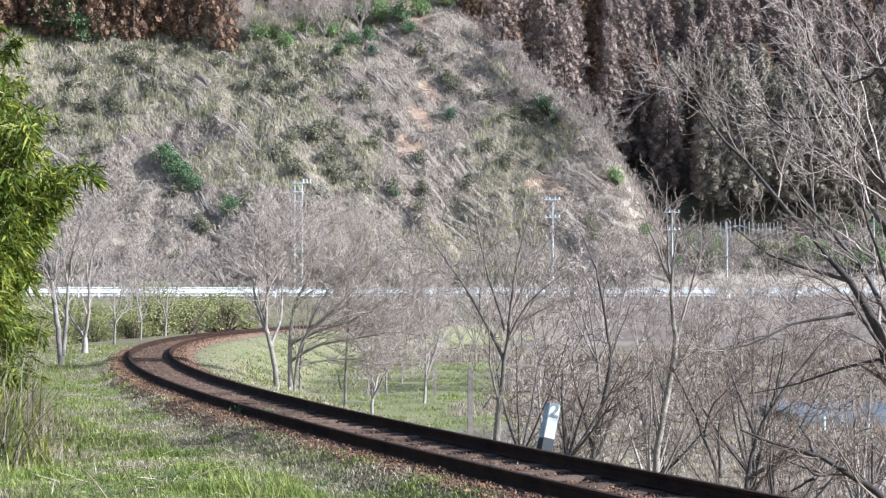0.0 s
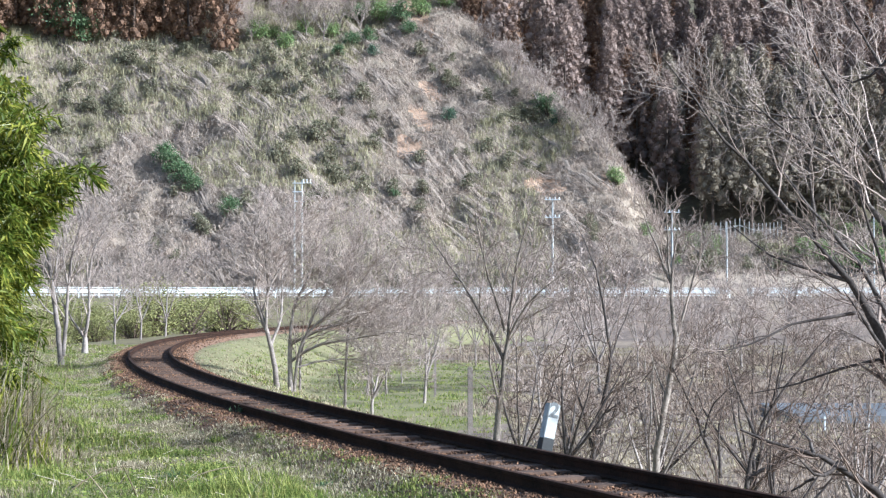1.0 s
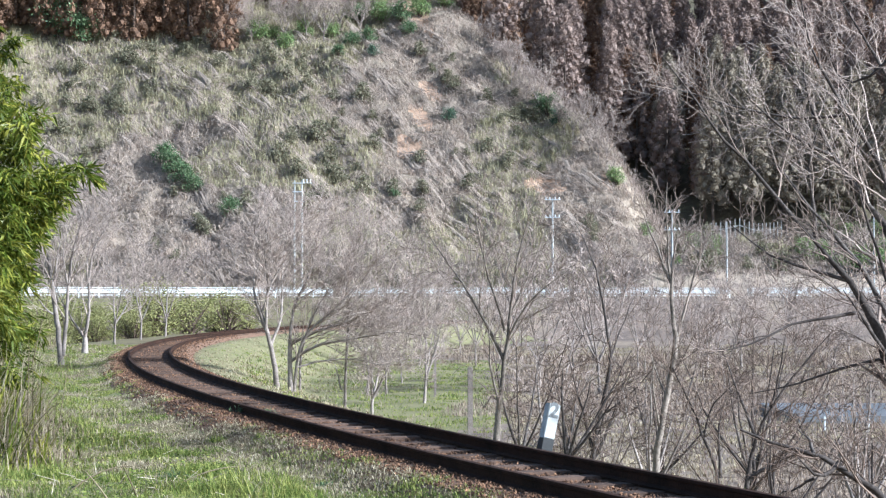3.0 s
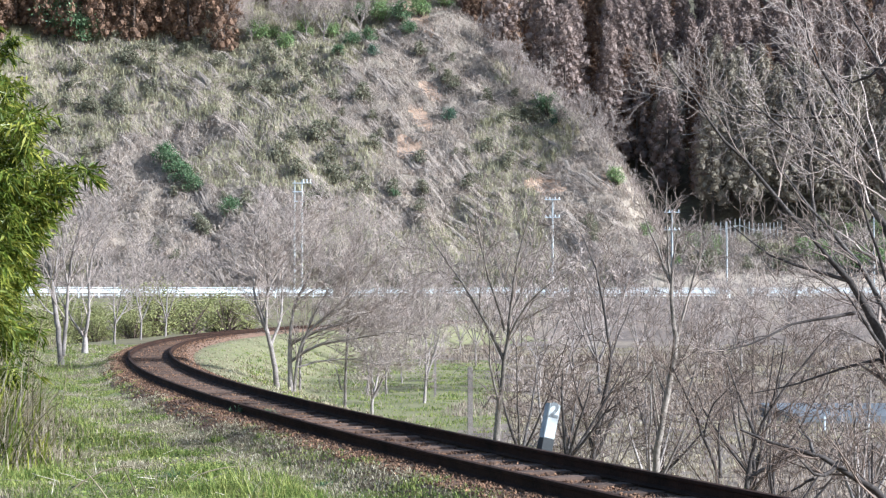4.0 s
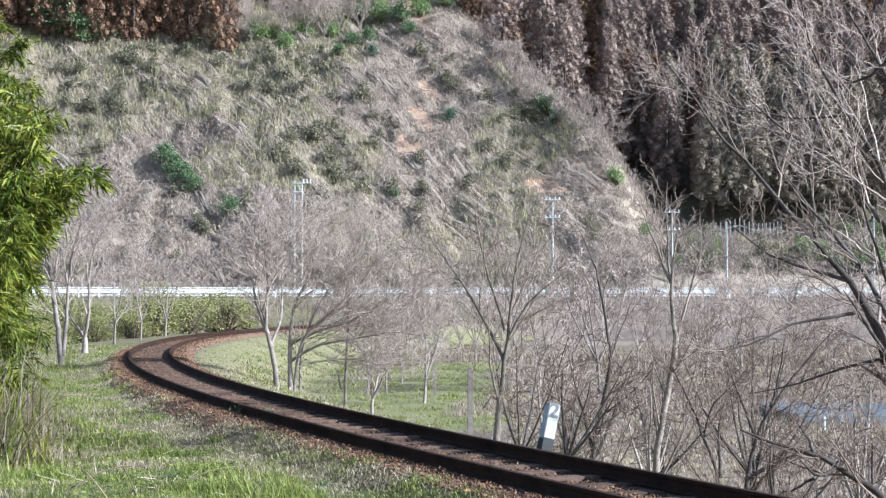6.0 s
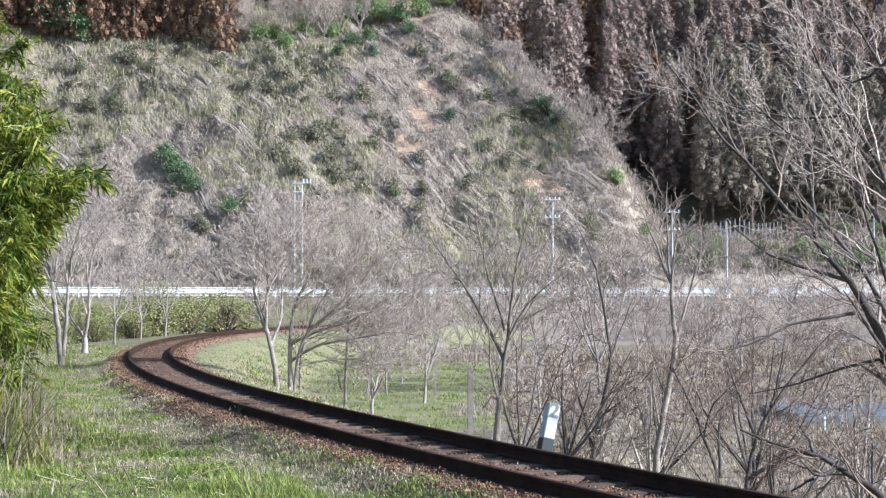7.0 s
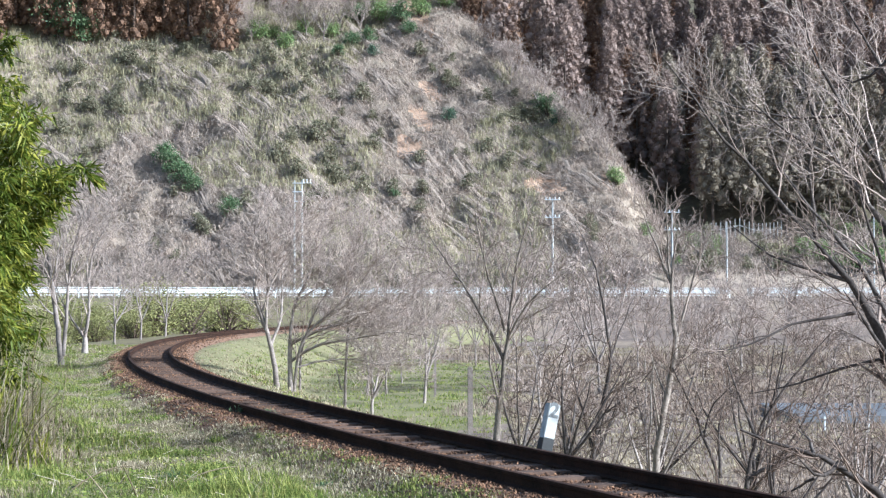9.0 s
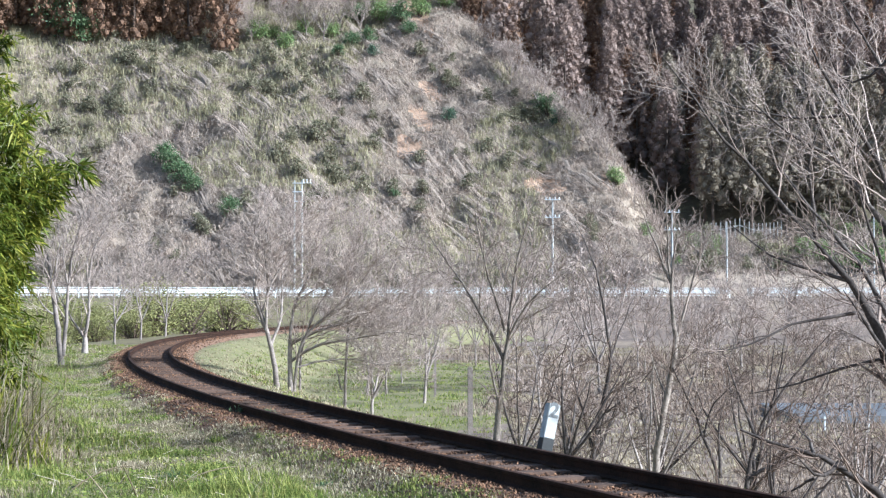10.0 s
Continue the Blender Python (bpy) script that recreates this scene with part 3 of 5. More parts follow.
# ---- hillside cover ----
def build_hill_cover():
    r = np.random.default_rng(41)
    m = 50000
    x, y = r.uniform(-70, 72, m), 206 + 66 * r.random(m)
    n = spur(x, y)
    olive = lump(x, y, 16, 8) + 0.5 * lump(x, y, 6, 9) + np.where(x < -8, 0.5 + (y - 235) * 0.012, -0.25) > 0.2
    bare = (x > -6) & (y > 226) & (n < -0.5) & (lump(x * 0.8 + y * 0.3, y * 0.5, 3.2, 24) > 0.5) & (r.random(m) < 0.75)
    ok = ((n < 3) | (y < 240)) & (abs(x / y) < 0.26) & ~bare
    for name, sel, material, hh, label in (("dry_brush", ok & ~olive, M_BRUSH, 0.7, "grey-brown dead brush and vines on the hillside"),
                                           ("bamboo_grass", ok & olive, M_OLIVE, 1.0, "olive-tan bamboo grass on the hillside")):
        p = np.stack([x, y, height(x, y) - 0.1], 1)[sel]
        hts = hh * r.uniform(0.4, 1.5, len(p))
        tagged(new(name, blades(name, p, hts, 0.036, material, 42, 1.1 if hh < 1 else 0.7, 8, 0.4)), label, "brush", kind="stuff")
    # vine-draped mounds: arching dead stems over each hump
    k = 450
    mx, my = r.uniform(-60, 30, k), 207 + 56 * r.random(k)
    keep = (spur(mx, my) < 0) & (abs(mx / my) < 0.26)
    mx, my = mx[keep], my[keep]
    mz = height(mx, my)
    lines = []
    for cx, cy, cz in zip(mx, my, mz):
        R = r.uniform(0.35, 1.2)
        H = R * r.uniform(0.35, 0.9)
        for _ in range(int(24 * R)):
            a = r.uniform(0, 6.283)
            e = r.uniform(0.5, 1.1)
            q = np.array([0.15, 0.6, 0.9, 1.1]) * e
            z = H * np.array([1.0, 0.85, 0.5, 0.0]) * r.uniform(0.8, 1.1)
            wob = r.normal(0, 0.16, (4, 2))
            lines.append((np.stack([cx + R * q * math.cos(a) + wob[:, 0], cy + R * q * math.sin(a) + wob[:, 1], cz - 0.4 * q * R * -math.sin(a) + z], 1), np.array([0.02, 0.03, 0.03, 0.02]), 0))
    k = 9000
    sx, sy = r.uniform(-58, 32, k), 207 + 58 * r.random(k)
    keep = (spur(sx, sy) < 0) & (abs(sx / sy) < 0.25)
    a = r.normal(-0.75, 0.5, k)
    L = r.uniform(0.8, 3.8, k)
    q = np.linspace(0, 1, 4)
    ex = sx[:, None] + np.cos(a)[:, None] * L[:, None] * q + r.normal(0, 0.1, (k, 4))
    ey = sy[:, None] + np.sin(a)[:, None] * L[:, None] * q * 0.9 + r.normal(0, 0.1, (k, 4))
    ez = height(ex, ey) + 0.35 + r.uniform(0, 0.5, (k, 1)) * (q * (1 - q) * 4) + r.normal(0, 0.08, (k, 4))
    for i in np.nonzero(keep)[0]:
        lines.append((np.stack([ex[i], ey[i], ez[i]], 1), np.array([0.016, 0.032, 0.03, 0.014]), 0))
    k = 330
    hx, hy = r.uniform(-56, 24, k), 209 + 54 * r.random(k)
    q = np.linspace(0, 1, 6)
    for cx, cy in zip(hx, hy):
        L, a0, hump = r.uniform(2.5, 7.5), r.normal(-0.72, 0.2), r.uniform(0.35, 1.0)
        if spur(cx, cy) > -3 or abs(cx / cy) > 0.25:
            continue
        n = int(L * 5)
        side = r.normal(0, 0.45, n)
        start, ln, bend = r.uniform(-0.1, 0.45, n) * L, L * r.uniform(0.3, 0.75, n), r.normal(0, 0.25, n)
        along = start[:, None] + ln[:, None] * q
        off = side[:, None] * (1 + 0.5 * q) + bend[:, None] * q * q
        ex = cx + math.cos(a0) * along - math.sin(a0) * off
        ey = cy + math.sin(a0) * along + math.cos(a0) * off
        ez = height(ex, ey) + 0.15 + hump * np.exp(-(off / 0.5) ** 2) * np.clip(1.2 - along / L, 0.1, 1) + r.normal(0, 0.05, ex.shape)
        for i in range(n):
            lines.append((np.stack([ex[i], ey[i], ez[i]], 1), np.array([0.02, 0.036, 0.038, 0.036, 0.03, 0.016]), 0))
    tagged(new("dead_vines", mesh_of("dead_vines", *tubes(lines, 3), M_BRUSH)), "pale dead vines draped over humps of the hillside", "vines", kind="stuff")


def evergreen_bush(seed, size, material, label, group="evergreen bushes", clumps=34, per=44, leaf=0.085):
    """A bush of stems and many leaf clumps, uneven in outline."""
    r = np.random.default_rng(seed)
    b = empty("evergreen_bush", (0, 0, 0), label, "bush", group)
    P, D, stems = [], [], []
    for _ in range(clumps):
        a, w, z = r.uniform(0, 6.283), size * 0.5 * r.random() ** 0.6, size * r.uniform(0.25, 1.0)
        w *= 1.15 - 0.5 * (z / size) ** 2
        c = np.array([math.cos(a) * w, math.sin(a) * w, z])
        stems.append((np.array([[0, 0, -0.2], c * [0.4, 0.4, 0.5], c]), np.array([0.05, 0.03, 0.015]) * size / 3, 0))
        q = size * r.uniform(0.09, 0.2)
        for _ in range(per):
            o = r.normal(0, 1, 3)
            P.append(c + o * q * 0.55)
            D.append(unit(o + [0, 0, 0.2]))
    part_of("stem", mesh_of("stem", *tubes(stems, 4), M_DARKTWIG), b)
    part_of("foliage", leaves_mesh("foliage", np.array(P), np.array(D), leaf * size, leaf * 0.3 * size, material, seed + 1, 0.2), b)
    return b


BUSHES = ((-35.5, 229.5, 2.8, 0), (-34, 227.5, 3.0, 0), (-32.6, 225.5, 2.8, 0), (-31, 224, 2.4, 0), (-28.6, 217, 2.2, 3), (-21, 229.5, 2.6, 3), (-16.4, 234, 2.8, 3), (-14.6, 231, 2.4, 3), (-13, 227, 2.6, 3),
          (-16.8, 219.6, 2.6, 3), (-15, 222, 2.2, 3), (-10.8, 241, 2.6, 3), (-9, 233, 2.0, 3), (-10, 224, 2.4, 3), (-18, 226, 2.2, 3), (-26, 219, 2.4, 0), (-24, 221, 2.0, 3), (-40, 247, 2.2, 3), (-44, 250, 2.6, 3),
          (-26, 244, 2.2, 3), (-31, 250, 2.0, 3), (-3, 231, 1.8, 3), (3, 227, 2.2, 3), (0.8, 240, 2.0, 1), (-9.6, 252, 1.8, 1), (-10.5, 256, 2.4, 0),
          (-13, 255, 2.4, 0), (-16, 258, 2.6, 2), (-22, 254, 2.6, 2), (-26, 256, 3.0, 2), (-24.2, 257, 2.2, 2), (-6, 262, 3.2, 0), (-3.4, 264, 3.2, 2), (-9, 264, 3.2, 2), (-12.5, 265, 3.2, 0),
          (0, 266, 3.0, 2), (-14.6, 251, 1.8, 0), (14.2, 242, 3.2, 0), (15.4, 240, 2.4, 1), (13, 245, 2.0, 0), (21.6, 228, 2.4, 2), (25, 222, 2.0, 2), (-20, 259, 2.6, 2), (-5, 259, 2.4, 0),
          (-52, 256, 5.5, 0), (-50.5, 255, 4.0, 0), (-55, 257, 6.0, 0), (-6, 224, 1.2, 0))


def build_bushes():
    r = np.random.default_rng(61)
    mats = (M_LEAF, M_PINE, M_LIGHTLEAF, M_DULL)
    r2 = np.random.default_rng(62)
    spots = list(BUSHES)
    while len(spots) < 205:
        x, y = r2.uniform(-55, 26), 207 + 50 * r2.random()
        if len(spots) > 165:
            x, y = r2.uniform(27, 58), 206.5 + 30 * r2.random()
            if not (35 < x < 47 and y > 220):
                spots.append((x, y, r2.uniform(1.4, 3.0), int(r2.choice((2, 3, 3)))))
        elif spur(x, y) < 1 and abs(x / y) < 0.25 and lump(x, y, 9, 21) > -0.1:
            spots.append((x, y, r2.uniform(0.9, 2.2), 3))
    words = ("glossy green evergreen bush on the dry hillside", "small dark pine bush on the dry hillside", "yellow-green leafy bush at the hill's upper edge", "dull brown wintry bush on the hillside")
    made = {}
    for x, y, s, k in spots:
        if k not in made:
            made[k] = evergreen_bush(70 + k, 3.0, mats[k], words[k], clumps=(34, 34, 34, 26)[k], per=(44, 44, 44, 26)[k], leaf=(0.085, 0.08, 0.085, 0.12)[k])
            ob = made[k]
        else:
            ob = copy_thing(made[k], Matrix())
        ob.matrix_basis = pose(x, y, float(height(x, y)) - 0.1, 0, 0, r.uniform(0, 360)) @ Matrix.Scale(s / 3.0, 4)


# ---- road behind the valley ----
def build_road():
    bm = box((260, 7.5, 0.3), (0, 199.5, 1.93))
    tagged(part("road", bm, M_ASPH), "asphalt valley road behind the trees", "road", kind="structure")


def guardrail(x0, y0, x1, y1):
    g = empty("guardrail", (0, 0, 0), "white-painted steel road guardrail", "guardrail", "guardrails along the road")
    L = math.hypot(x1 - x0, y1 - y0)
    n = int(L / 2.0)
    for i in range(n + 1):
        part("post", rod((i * L / n, 0, -0.3), (i * L / n, 0, 0.98), 0.06), M_WHITE, g)
    for z, hh in ((0.98, 0.08), (0.62, 0.42), (0.2, 0.08)):
        part("beam", box((L, 0.05, hh), (L / 2, -0.08, z), 0.015), M_WHITE, g)
    g.matrix_basis = pose(x0, y0, 2.08, 0, 0, math.degrees(math.atan2(y1 - y0, x1 - x0)))
    return g


def utility_pole(x, y, top, arms=2):
    z = float(height(x, y))
    p = empty("utility_pole", (x, y, z), "grey concrete utility pole with insulators", "utility pole", "utility poles")
    h = top - z
    part("shaft", rod((0, 0, -0.5), (0, 0, h), 0.15 if arms else 0.1, 0.09 if arms else 0.07, 10), M_CONC, p)
    for i in range(arms):
        zz = h - 0.25 - i * 2.0
        part("crossarm", box((1.8, 0.09, 0.09), (0, -0.14, zz), 0.01), M_STEEL, p)
        for k in (-0.75, -0.3, 0.3, 0.75):
            part("insulator", rod((k, -0.14, zz + 0.04), (k, -0.14, zz + 0.3), 0.06, 0.04), M_WHITE, p)
    return p


def post_fence(line, h):
    """Upright posts at even steps along the line, under two rails, following the ground."""
    f = empty("fence", (line[0][0], line[0][1], float(height(*line[0]))), "pale grey concrete post fence at the foot of the cedar wood", "fence")
    base = np.array(f.location)
    p = np.array(line, float)
    at = np.concatenate([[0], np.cumsum(np.hypot(*np.diff(p, axis=0).T))])
    q = np.arange(0, at[-1], 0.62)
    x, y = np.interp(q, at, p[:, 0]), np.interp(q, at, p[:, 1])
    pts = np.stack([x, y, height(x, y)], 1) - base
    for v in pts:
        part("post", box((0.09, 0.09, h + 0.5), (v[0], v[1], v[2] + h / 2 - 0.25), 0.012), M_CONC, f)
    for z in (0.6,):
        for a, b in zip(pts[:-1], pts[1:]):
            part("rail", rod(a + [0, -0.09, h * z], b + [0, -0.09, h * z], 0.035, sides=6), M_CONC, f)
    return f


# ---- things by the track ----
def distance_post():
    p = empty("distance_post", (1.04, 18.2, -0.34), "leaning white concrete distance post with black foot", "distance post")
    part("shaft", box((0.125, 0.115, 0.35), (0, 0, 0.545), 0.008), M_POST, p)
    part("foot", box((0.127, 0.117, 0.5), (0, 0, 0.12), 0.006), M_BLACK, p, "black-painted foot")
    cu = bpy.data.curves.new("numeral", "FONT")
    cu.body, cu.size, cu.extrude, cu.offset, cu.align_x, cu.align_y = "2", 0.205, 0.001, 0.008, "CENTER", "CENTER"
    cu.materials.append(M_WORN)
    t = new("numeral", cu)
    t.parent = p
    t.matrix_basis = pose(0, -0.0585, 0.65, 90, 0, 0)
    tagged(t, "black painted numeral 2")
    p.matrix_basis = pose(0.97, 18.2, -0.34, 0, 12, 20)
    return p


# ---- bamboo ----
def bamboo(seed, foot, tip, sprays):
    """A bamboo stem arching from foot to tip, with leaf sprays along its upper part; its origin is its foot."""
    r = np.random.default_rng(seed)
    b = empty("bamboo", foot, "leafy green bamboo stem swaying in the wind", "bamboo", "bamboo thicket beside the track")
    t = np.array(tip, float) - np.array(foot, float)
    q = np.linspace(0, 1, 12)
    line = np.stack([t[0] * q ** 2.2, t[1] * q ** 2.2, t[2] * (1.25 * q - 0.25 * q ** 3)], 1)
    line = line * (t[2] / line[-1, 2] if line[-1, 2] else 1)
    part_of("culm", mesh_of("culm", *tubes([(line, np.linspace(0.018, 0.004, 12), 0)], 6), M_CULM, True), b)
    P, D, twigs = [], [], []
    for i in range(sprays):
        u = r.uniform(0.42, 1.0)
        c = np.stack([np.interp(u, q, line[:, k]) for k in range(3)])
        a = r.uniform(0, 6.283)
        d = unit(np.array([math.cos(a), math.sin(a), r.uniform(-0.2, 0.6)]))
        L = r.uniform(0.25, 0.75) * (1.2 - 0.6 * u)
        pts = np.array([c + d * L * k + np.array([0, 0, -0.25 * L * k * k]) for k in (0, 0.4, 0.75, 1.0)])
        twigs.append((pts, np.array([0.004, 0.003, 0.002, 0.0015]), 2))
        for _ in range(32):
            k = r.uniform(0.3, 1.0)
            at = c + d * L * k + np.array([0, 0, -0.25 * L * k * k]) + r.normal(0, 0.03, 3)
            P.append(at)
            D.append(unit(d * 0.6 + r.normal(0, 0.6, 3) + np.array([0, 0, -0.35])))
    tagged(part_of("twig", mesh_of("twig", *tubes(twigs, 3), M_CULM), b), kind="stuff")
    part_of("leaves", leaves_mesh("leaves", np.array(P), np.array(D), 0.165, 0.015, M_BAMBOO, seed + 1, 0.25), b, "narrow yellow-green bamboo leaves")
    return b


def build_verge():
    r = np.random.default_rng(51)
    m = 72000
    y = 11.5 + 62 * r.random(m) ** 2.2
    x = r.uniform(-0.3, 0.12, m) * y
    d = beside(x, y)
    ok = (d < np.where(y < 24, -0.78, -0.95) - 0.5 * r.random(m) ** 1.3) & (d > -12)
    green = lump(x, y, 1.3, 11) * 1.0 + 0.6 * lump(x, y, 0.35, 12) + r.normal(0, 0.28, m) + np.where(d > -4.4, 0.3, -0.1) - 0.5 * (d > -1.5) > -0.08
    p = np.stack([x, y, np.maximum(height(x, y), np.interp(-d, [0.72, 1.04, 1.3, 1.55], [-0.105, -0.14, -0.26, -0.42])) - 0.01], 1)
    size = (0.045 + 0.05 * (lump(x, y, 0.8, 13) + 1) ** 1.5) * np.clip((-d - 0.9) / 1.2, 0.3, 1)
    tall = ok & (r.random(m) < 0.07) & (lump(x, y, 1.5, 22) > -0.2) & (d < -1.8)
    size = np.where(tall, size * r.uniform(1.6, 3.0, m), size * r.uniform(0.6, 1.2, m))
    far = (d < -5) & (y > 45)
    size = np.where(far, 0.5, size)
    # thin short grass creeping over the ballast's edge
    k = 16000
    s2, d2 = 2 + 46 * r.random(k) ** 1.6, -0.86 - 0.95 * r.random(k) ** 0.8
    q = on_track(s2, d2, 0.0)
    q[:, 2] = np.maximum(height(q[:, 0], q[:, 1]), np.interp(-d2, [0.72, 1.04, 1.3, 1.55], [-0.105, -0.14, -0.26, -0.42])) - 0.008
    keep = lump(q[:, 0], q[:, 1], 0.7, 25) + 0.6 * lump(q[:, 0], q[:, 1], 0.25, 26) + r.normal(0, 0.3, k) > 0.7 + (d2 + 0.5) * np.where(s2 < 14, 1.5, 1.0)
    p, y = np.concatenate([p, q[keep]]), np.concatenate([y, q[keep, 1]])
    size = np.concatenate([size, r.uniform(0.025, 0.07, keep.sum())])
    ok = np.concatenate([ok, np.ones(keep.sum(), bool)])
    green = np.concatenate([green, lump(q[keep, 0], q[keep, 1], 1.1, 11) + r.normal(0, 0.4, keep.sum()) > 0.1])
    for name, sel, material, label in (("green_grass", ok & green, M_GRASS, "patchy short green spring grass on the verge"),
                                       ("dead_grass", ok & ~green, M_STRAW, "bleached dead grass on the verge")):
        tagged(new(name, blades(name, p[sel], size[sel], 0.0022 + 0.0001 * y[sel], material, 52, 1.3, 8, 0.06)), label, "grass", kind="stuff")


def build_litter():
    """Flattened dead stalks and low leafy weeds among the grass."""
    r = np.random.default_rng(57)
    m = 900
    y = 12 + 26 * r.random(m) ** 1.5
    x = r.uniform(-0.26, 0.06, m) * y
    d = beside(x, y)
    ok = (d < -1.3) & (d > -7) & (lump(x, y, 1.6, 17) + r.normal(0, 0.3, m) > 0.1)
    x, y = x[ok], y[ok]
    z = height(x, y)
    lines = []
    for px, py, pz in zip(x, y, z):
        a, L = r.uniform(0, 6.283), r.uniform(0.05, 0.26)
        q = np.array([0, 0.5, 1.0])
        lines.append((np.stack([px + math.cos(a) * L * q, py + math.sin(a) * L * q, pz + 0.04 + r.uniform(-0.02, 0.12) * q], 1), np.array([0.003, 0.0025, 0.0015]), 0))
    tagged(new("straw_litter", mesh_of("straw_litter", *tubes(lines, 3), M_PALESTRAW)), "scattered pale dead stalks lying in the grass", "straw", kind="stuff")
    m = 900
    y = 12 + 22 * r.random(m) ** 1.5
    x = r.uniform(-0.26, 0.06, m) * y
    d = beside(x, y)
    ok = (d < -1.6) & (d > -6) & (lump(x, y, 1.2, 18) > 0.15)
    p = np.repeat(np.stack([x, y, height(x, y)], 1)[ok], 14, 0)
    p = p + np.stack([r.normal(0, 0.05, len(p)), r.normal(0, 0.05, len(p)), r.uniform(0.0, 0.07, len(p))], 1)
    a = r.uniform(0, 6.283, len(p))
    dirs = np.stack([np.cos(a), np.sin(a), r.uniform(0.1, 0.9, len(p))], 1)
    tagged(new("verge_weeds", leaves_mesh("verge_weeds", p, dirs, 0.055, 0.009, M_GRASS, 58, 0.3)), "low leafy green weeds in the verge grass", "weeds", kind="stuff")


def grass_tuft(x, y, h, material, seed, label):
    """One dense tuft of arching blades."""
    p = np.zeros((1, 3))
    ob = new("grass_tuft", blades("grass_tuft", p, np.array([h]), 0.0045, material, seed, 1.1, 90, 0.22 * h + 0.03))
    ob.location = (x, y, max(float(height(x, y)), float(np.interp(-beside(x, y)[0], [0.72, 1.04, 1.3, 1.55], [-0.105, -0.14, -0.26, -0.42]))) - 0.01)
    tagged(ob, label, "grass", "grass tufts on the verge")


def build_valley_cover():
    """Grass on the embankment's outer slope, dead reeds and stubble on the valley floor."""
    r = np.random.default_rng(55)
    m = 26000
    y = 14 + 120 * r.random(m) ** 1.6
    x = r.uniform(-0.16, 0.27, m) * y
    d = beside(x, y)
    p = np.stack([x, y, height(x, y) - 0.02], 1)
    slope = (d > 1.25) & (d < 7)
    slope = slope & ((y > 23) | (x > 1.9) & (x < 2.8))
    green = slope & (lump(x, y, 3, 14) + 0.5 * lump(x, y, 0.8, 15) > np.where(d < 2.4, 0.1, -0.7))
    lawn = (x / y > -0.06) & (x / y < 0.035) & (y > 36) & (y < 100) & (d > 3) & (lump(x, y, 5, 19) > -0.6)
    green = green & ((r.random(m) < 0.6) | (y < 23)) | slope & (y < 23) | lawn & (r.random(m) < 0.8)
    reed = ~lawn & (d > 6) & (lump(x, y, 7, 16) > 0.05)
    stub = ~lawn & (d > 6) & ~reed | slope & ~green
    for name, sel, material, hh, per, lean, label in (("slope_grass", green, M_GRASS, 0.11, 8, 1.0, "green grass on the embankment slope"),
                                                       ("reeds", reed, M_REED, 0.42, 7, 0.9, "tan dead reeds on the valley floor"),
                                                       ("stubble", stub, M_STRAW, 0.15, 7, 1.1, "bleached stubble and dead grass of the valley")):
        tagged(new(name, blades(name, p[sel], hh * r.uniform(0.5, 1.4, sel.sum()) * np.where((hh > 0.4) & (y[sel] < 75), 0.5, 1.0) * np.where(d[sel] < 2.6, 0.45, 1.0), 0.005 + 0.00012 * y[sel], material, 56, lean, per, 0.12)), label, "grass", kind="stuff")


build_ground()
build_ballast()
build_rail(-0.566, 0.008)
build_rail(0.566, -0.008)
build_sleepers()
build_road()
guardrail(-46, 186.5, -12, 195.5)
guardrail(-11, 195.6, 31, 195.6)
guardrail(33, 195.6, 54, 195.6)
utility_pole(12.4, 204.5, 13.4)
utility_pole(26, 205, 12)
utility_pole(32.2, 205, 10.7, 0)
utility_pole(48.9, 205, 11.3, 0)
post_fence(((34.9, 235), (39.0, 235), (41.2, 235.2), (44.6, 237.0)), 2.3)
distance_post()

# ---- bare trees ----
ROW = "bare trees along the railway"
CHERRY = "leafless cherry tree with low forking grey limbs"
# foot of each tree, and its trunk and limbs: points from the foot, and the radius where each begins
OVER_POST = ((0.76, 26.0, -0.57), [
    ([(-0.00, 0.00, -0.03), (0.02, 0.00, 0.23), (0.04, 0.00, 0.51), (0.07, 0.00, 0.63)], 0.064),
    ([(0.07, 0.00, 0.63), (0.10, 0.00, 1.04), (0.17, 0.00, 1.44), (0.22, 0.00, 1.93), (0.25, 0.00, 2.25), (0.31, 0.00, 2.66), (0.46, 0.00, 3.11)], 0.036),
    ([(0.04, -0.00, 0.53), (-0.08, -0.07, 0.86), (-0.12, -0.15, 1.16), (-0.08, -0.22, 1.52), (-0.13, -0.30, 1.93)], 0.022),
    ([(0.12, 0.00, 1.12), (-0.05, 0.06, 1.56), (-0.29, 0.12, 1.89), (-0.46, 0.18, 2.24), (-0.73, 0.24, 2.58), (-1.05, 0.30, 3.07)], 0.028),
    ([(0.12, -0.00, 1.56), (-0.08, -0.13, 2.21), (-0.22, -0.27, 2.74), (-0.31, -0.40, 3.31)], 0.020),
    ([(0.17, -0.00, 1.44), (0.42, -0.17, 1.97), (0.71, -0.33, 2.19), (1.03, -0.50, 2.43)], 0.018),
    ([(0.22, 0.00, 1.81), (0.51, 0.20, 2.41), (0.72, 0.40, 3.00)], 0.018),
    ([(0.10, 0.00, 1.00), (0.30, 0.07, 1.24), (0.59, 0.13, 1.40), (0.79, 0.20, 1.52)], 0.014)])
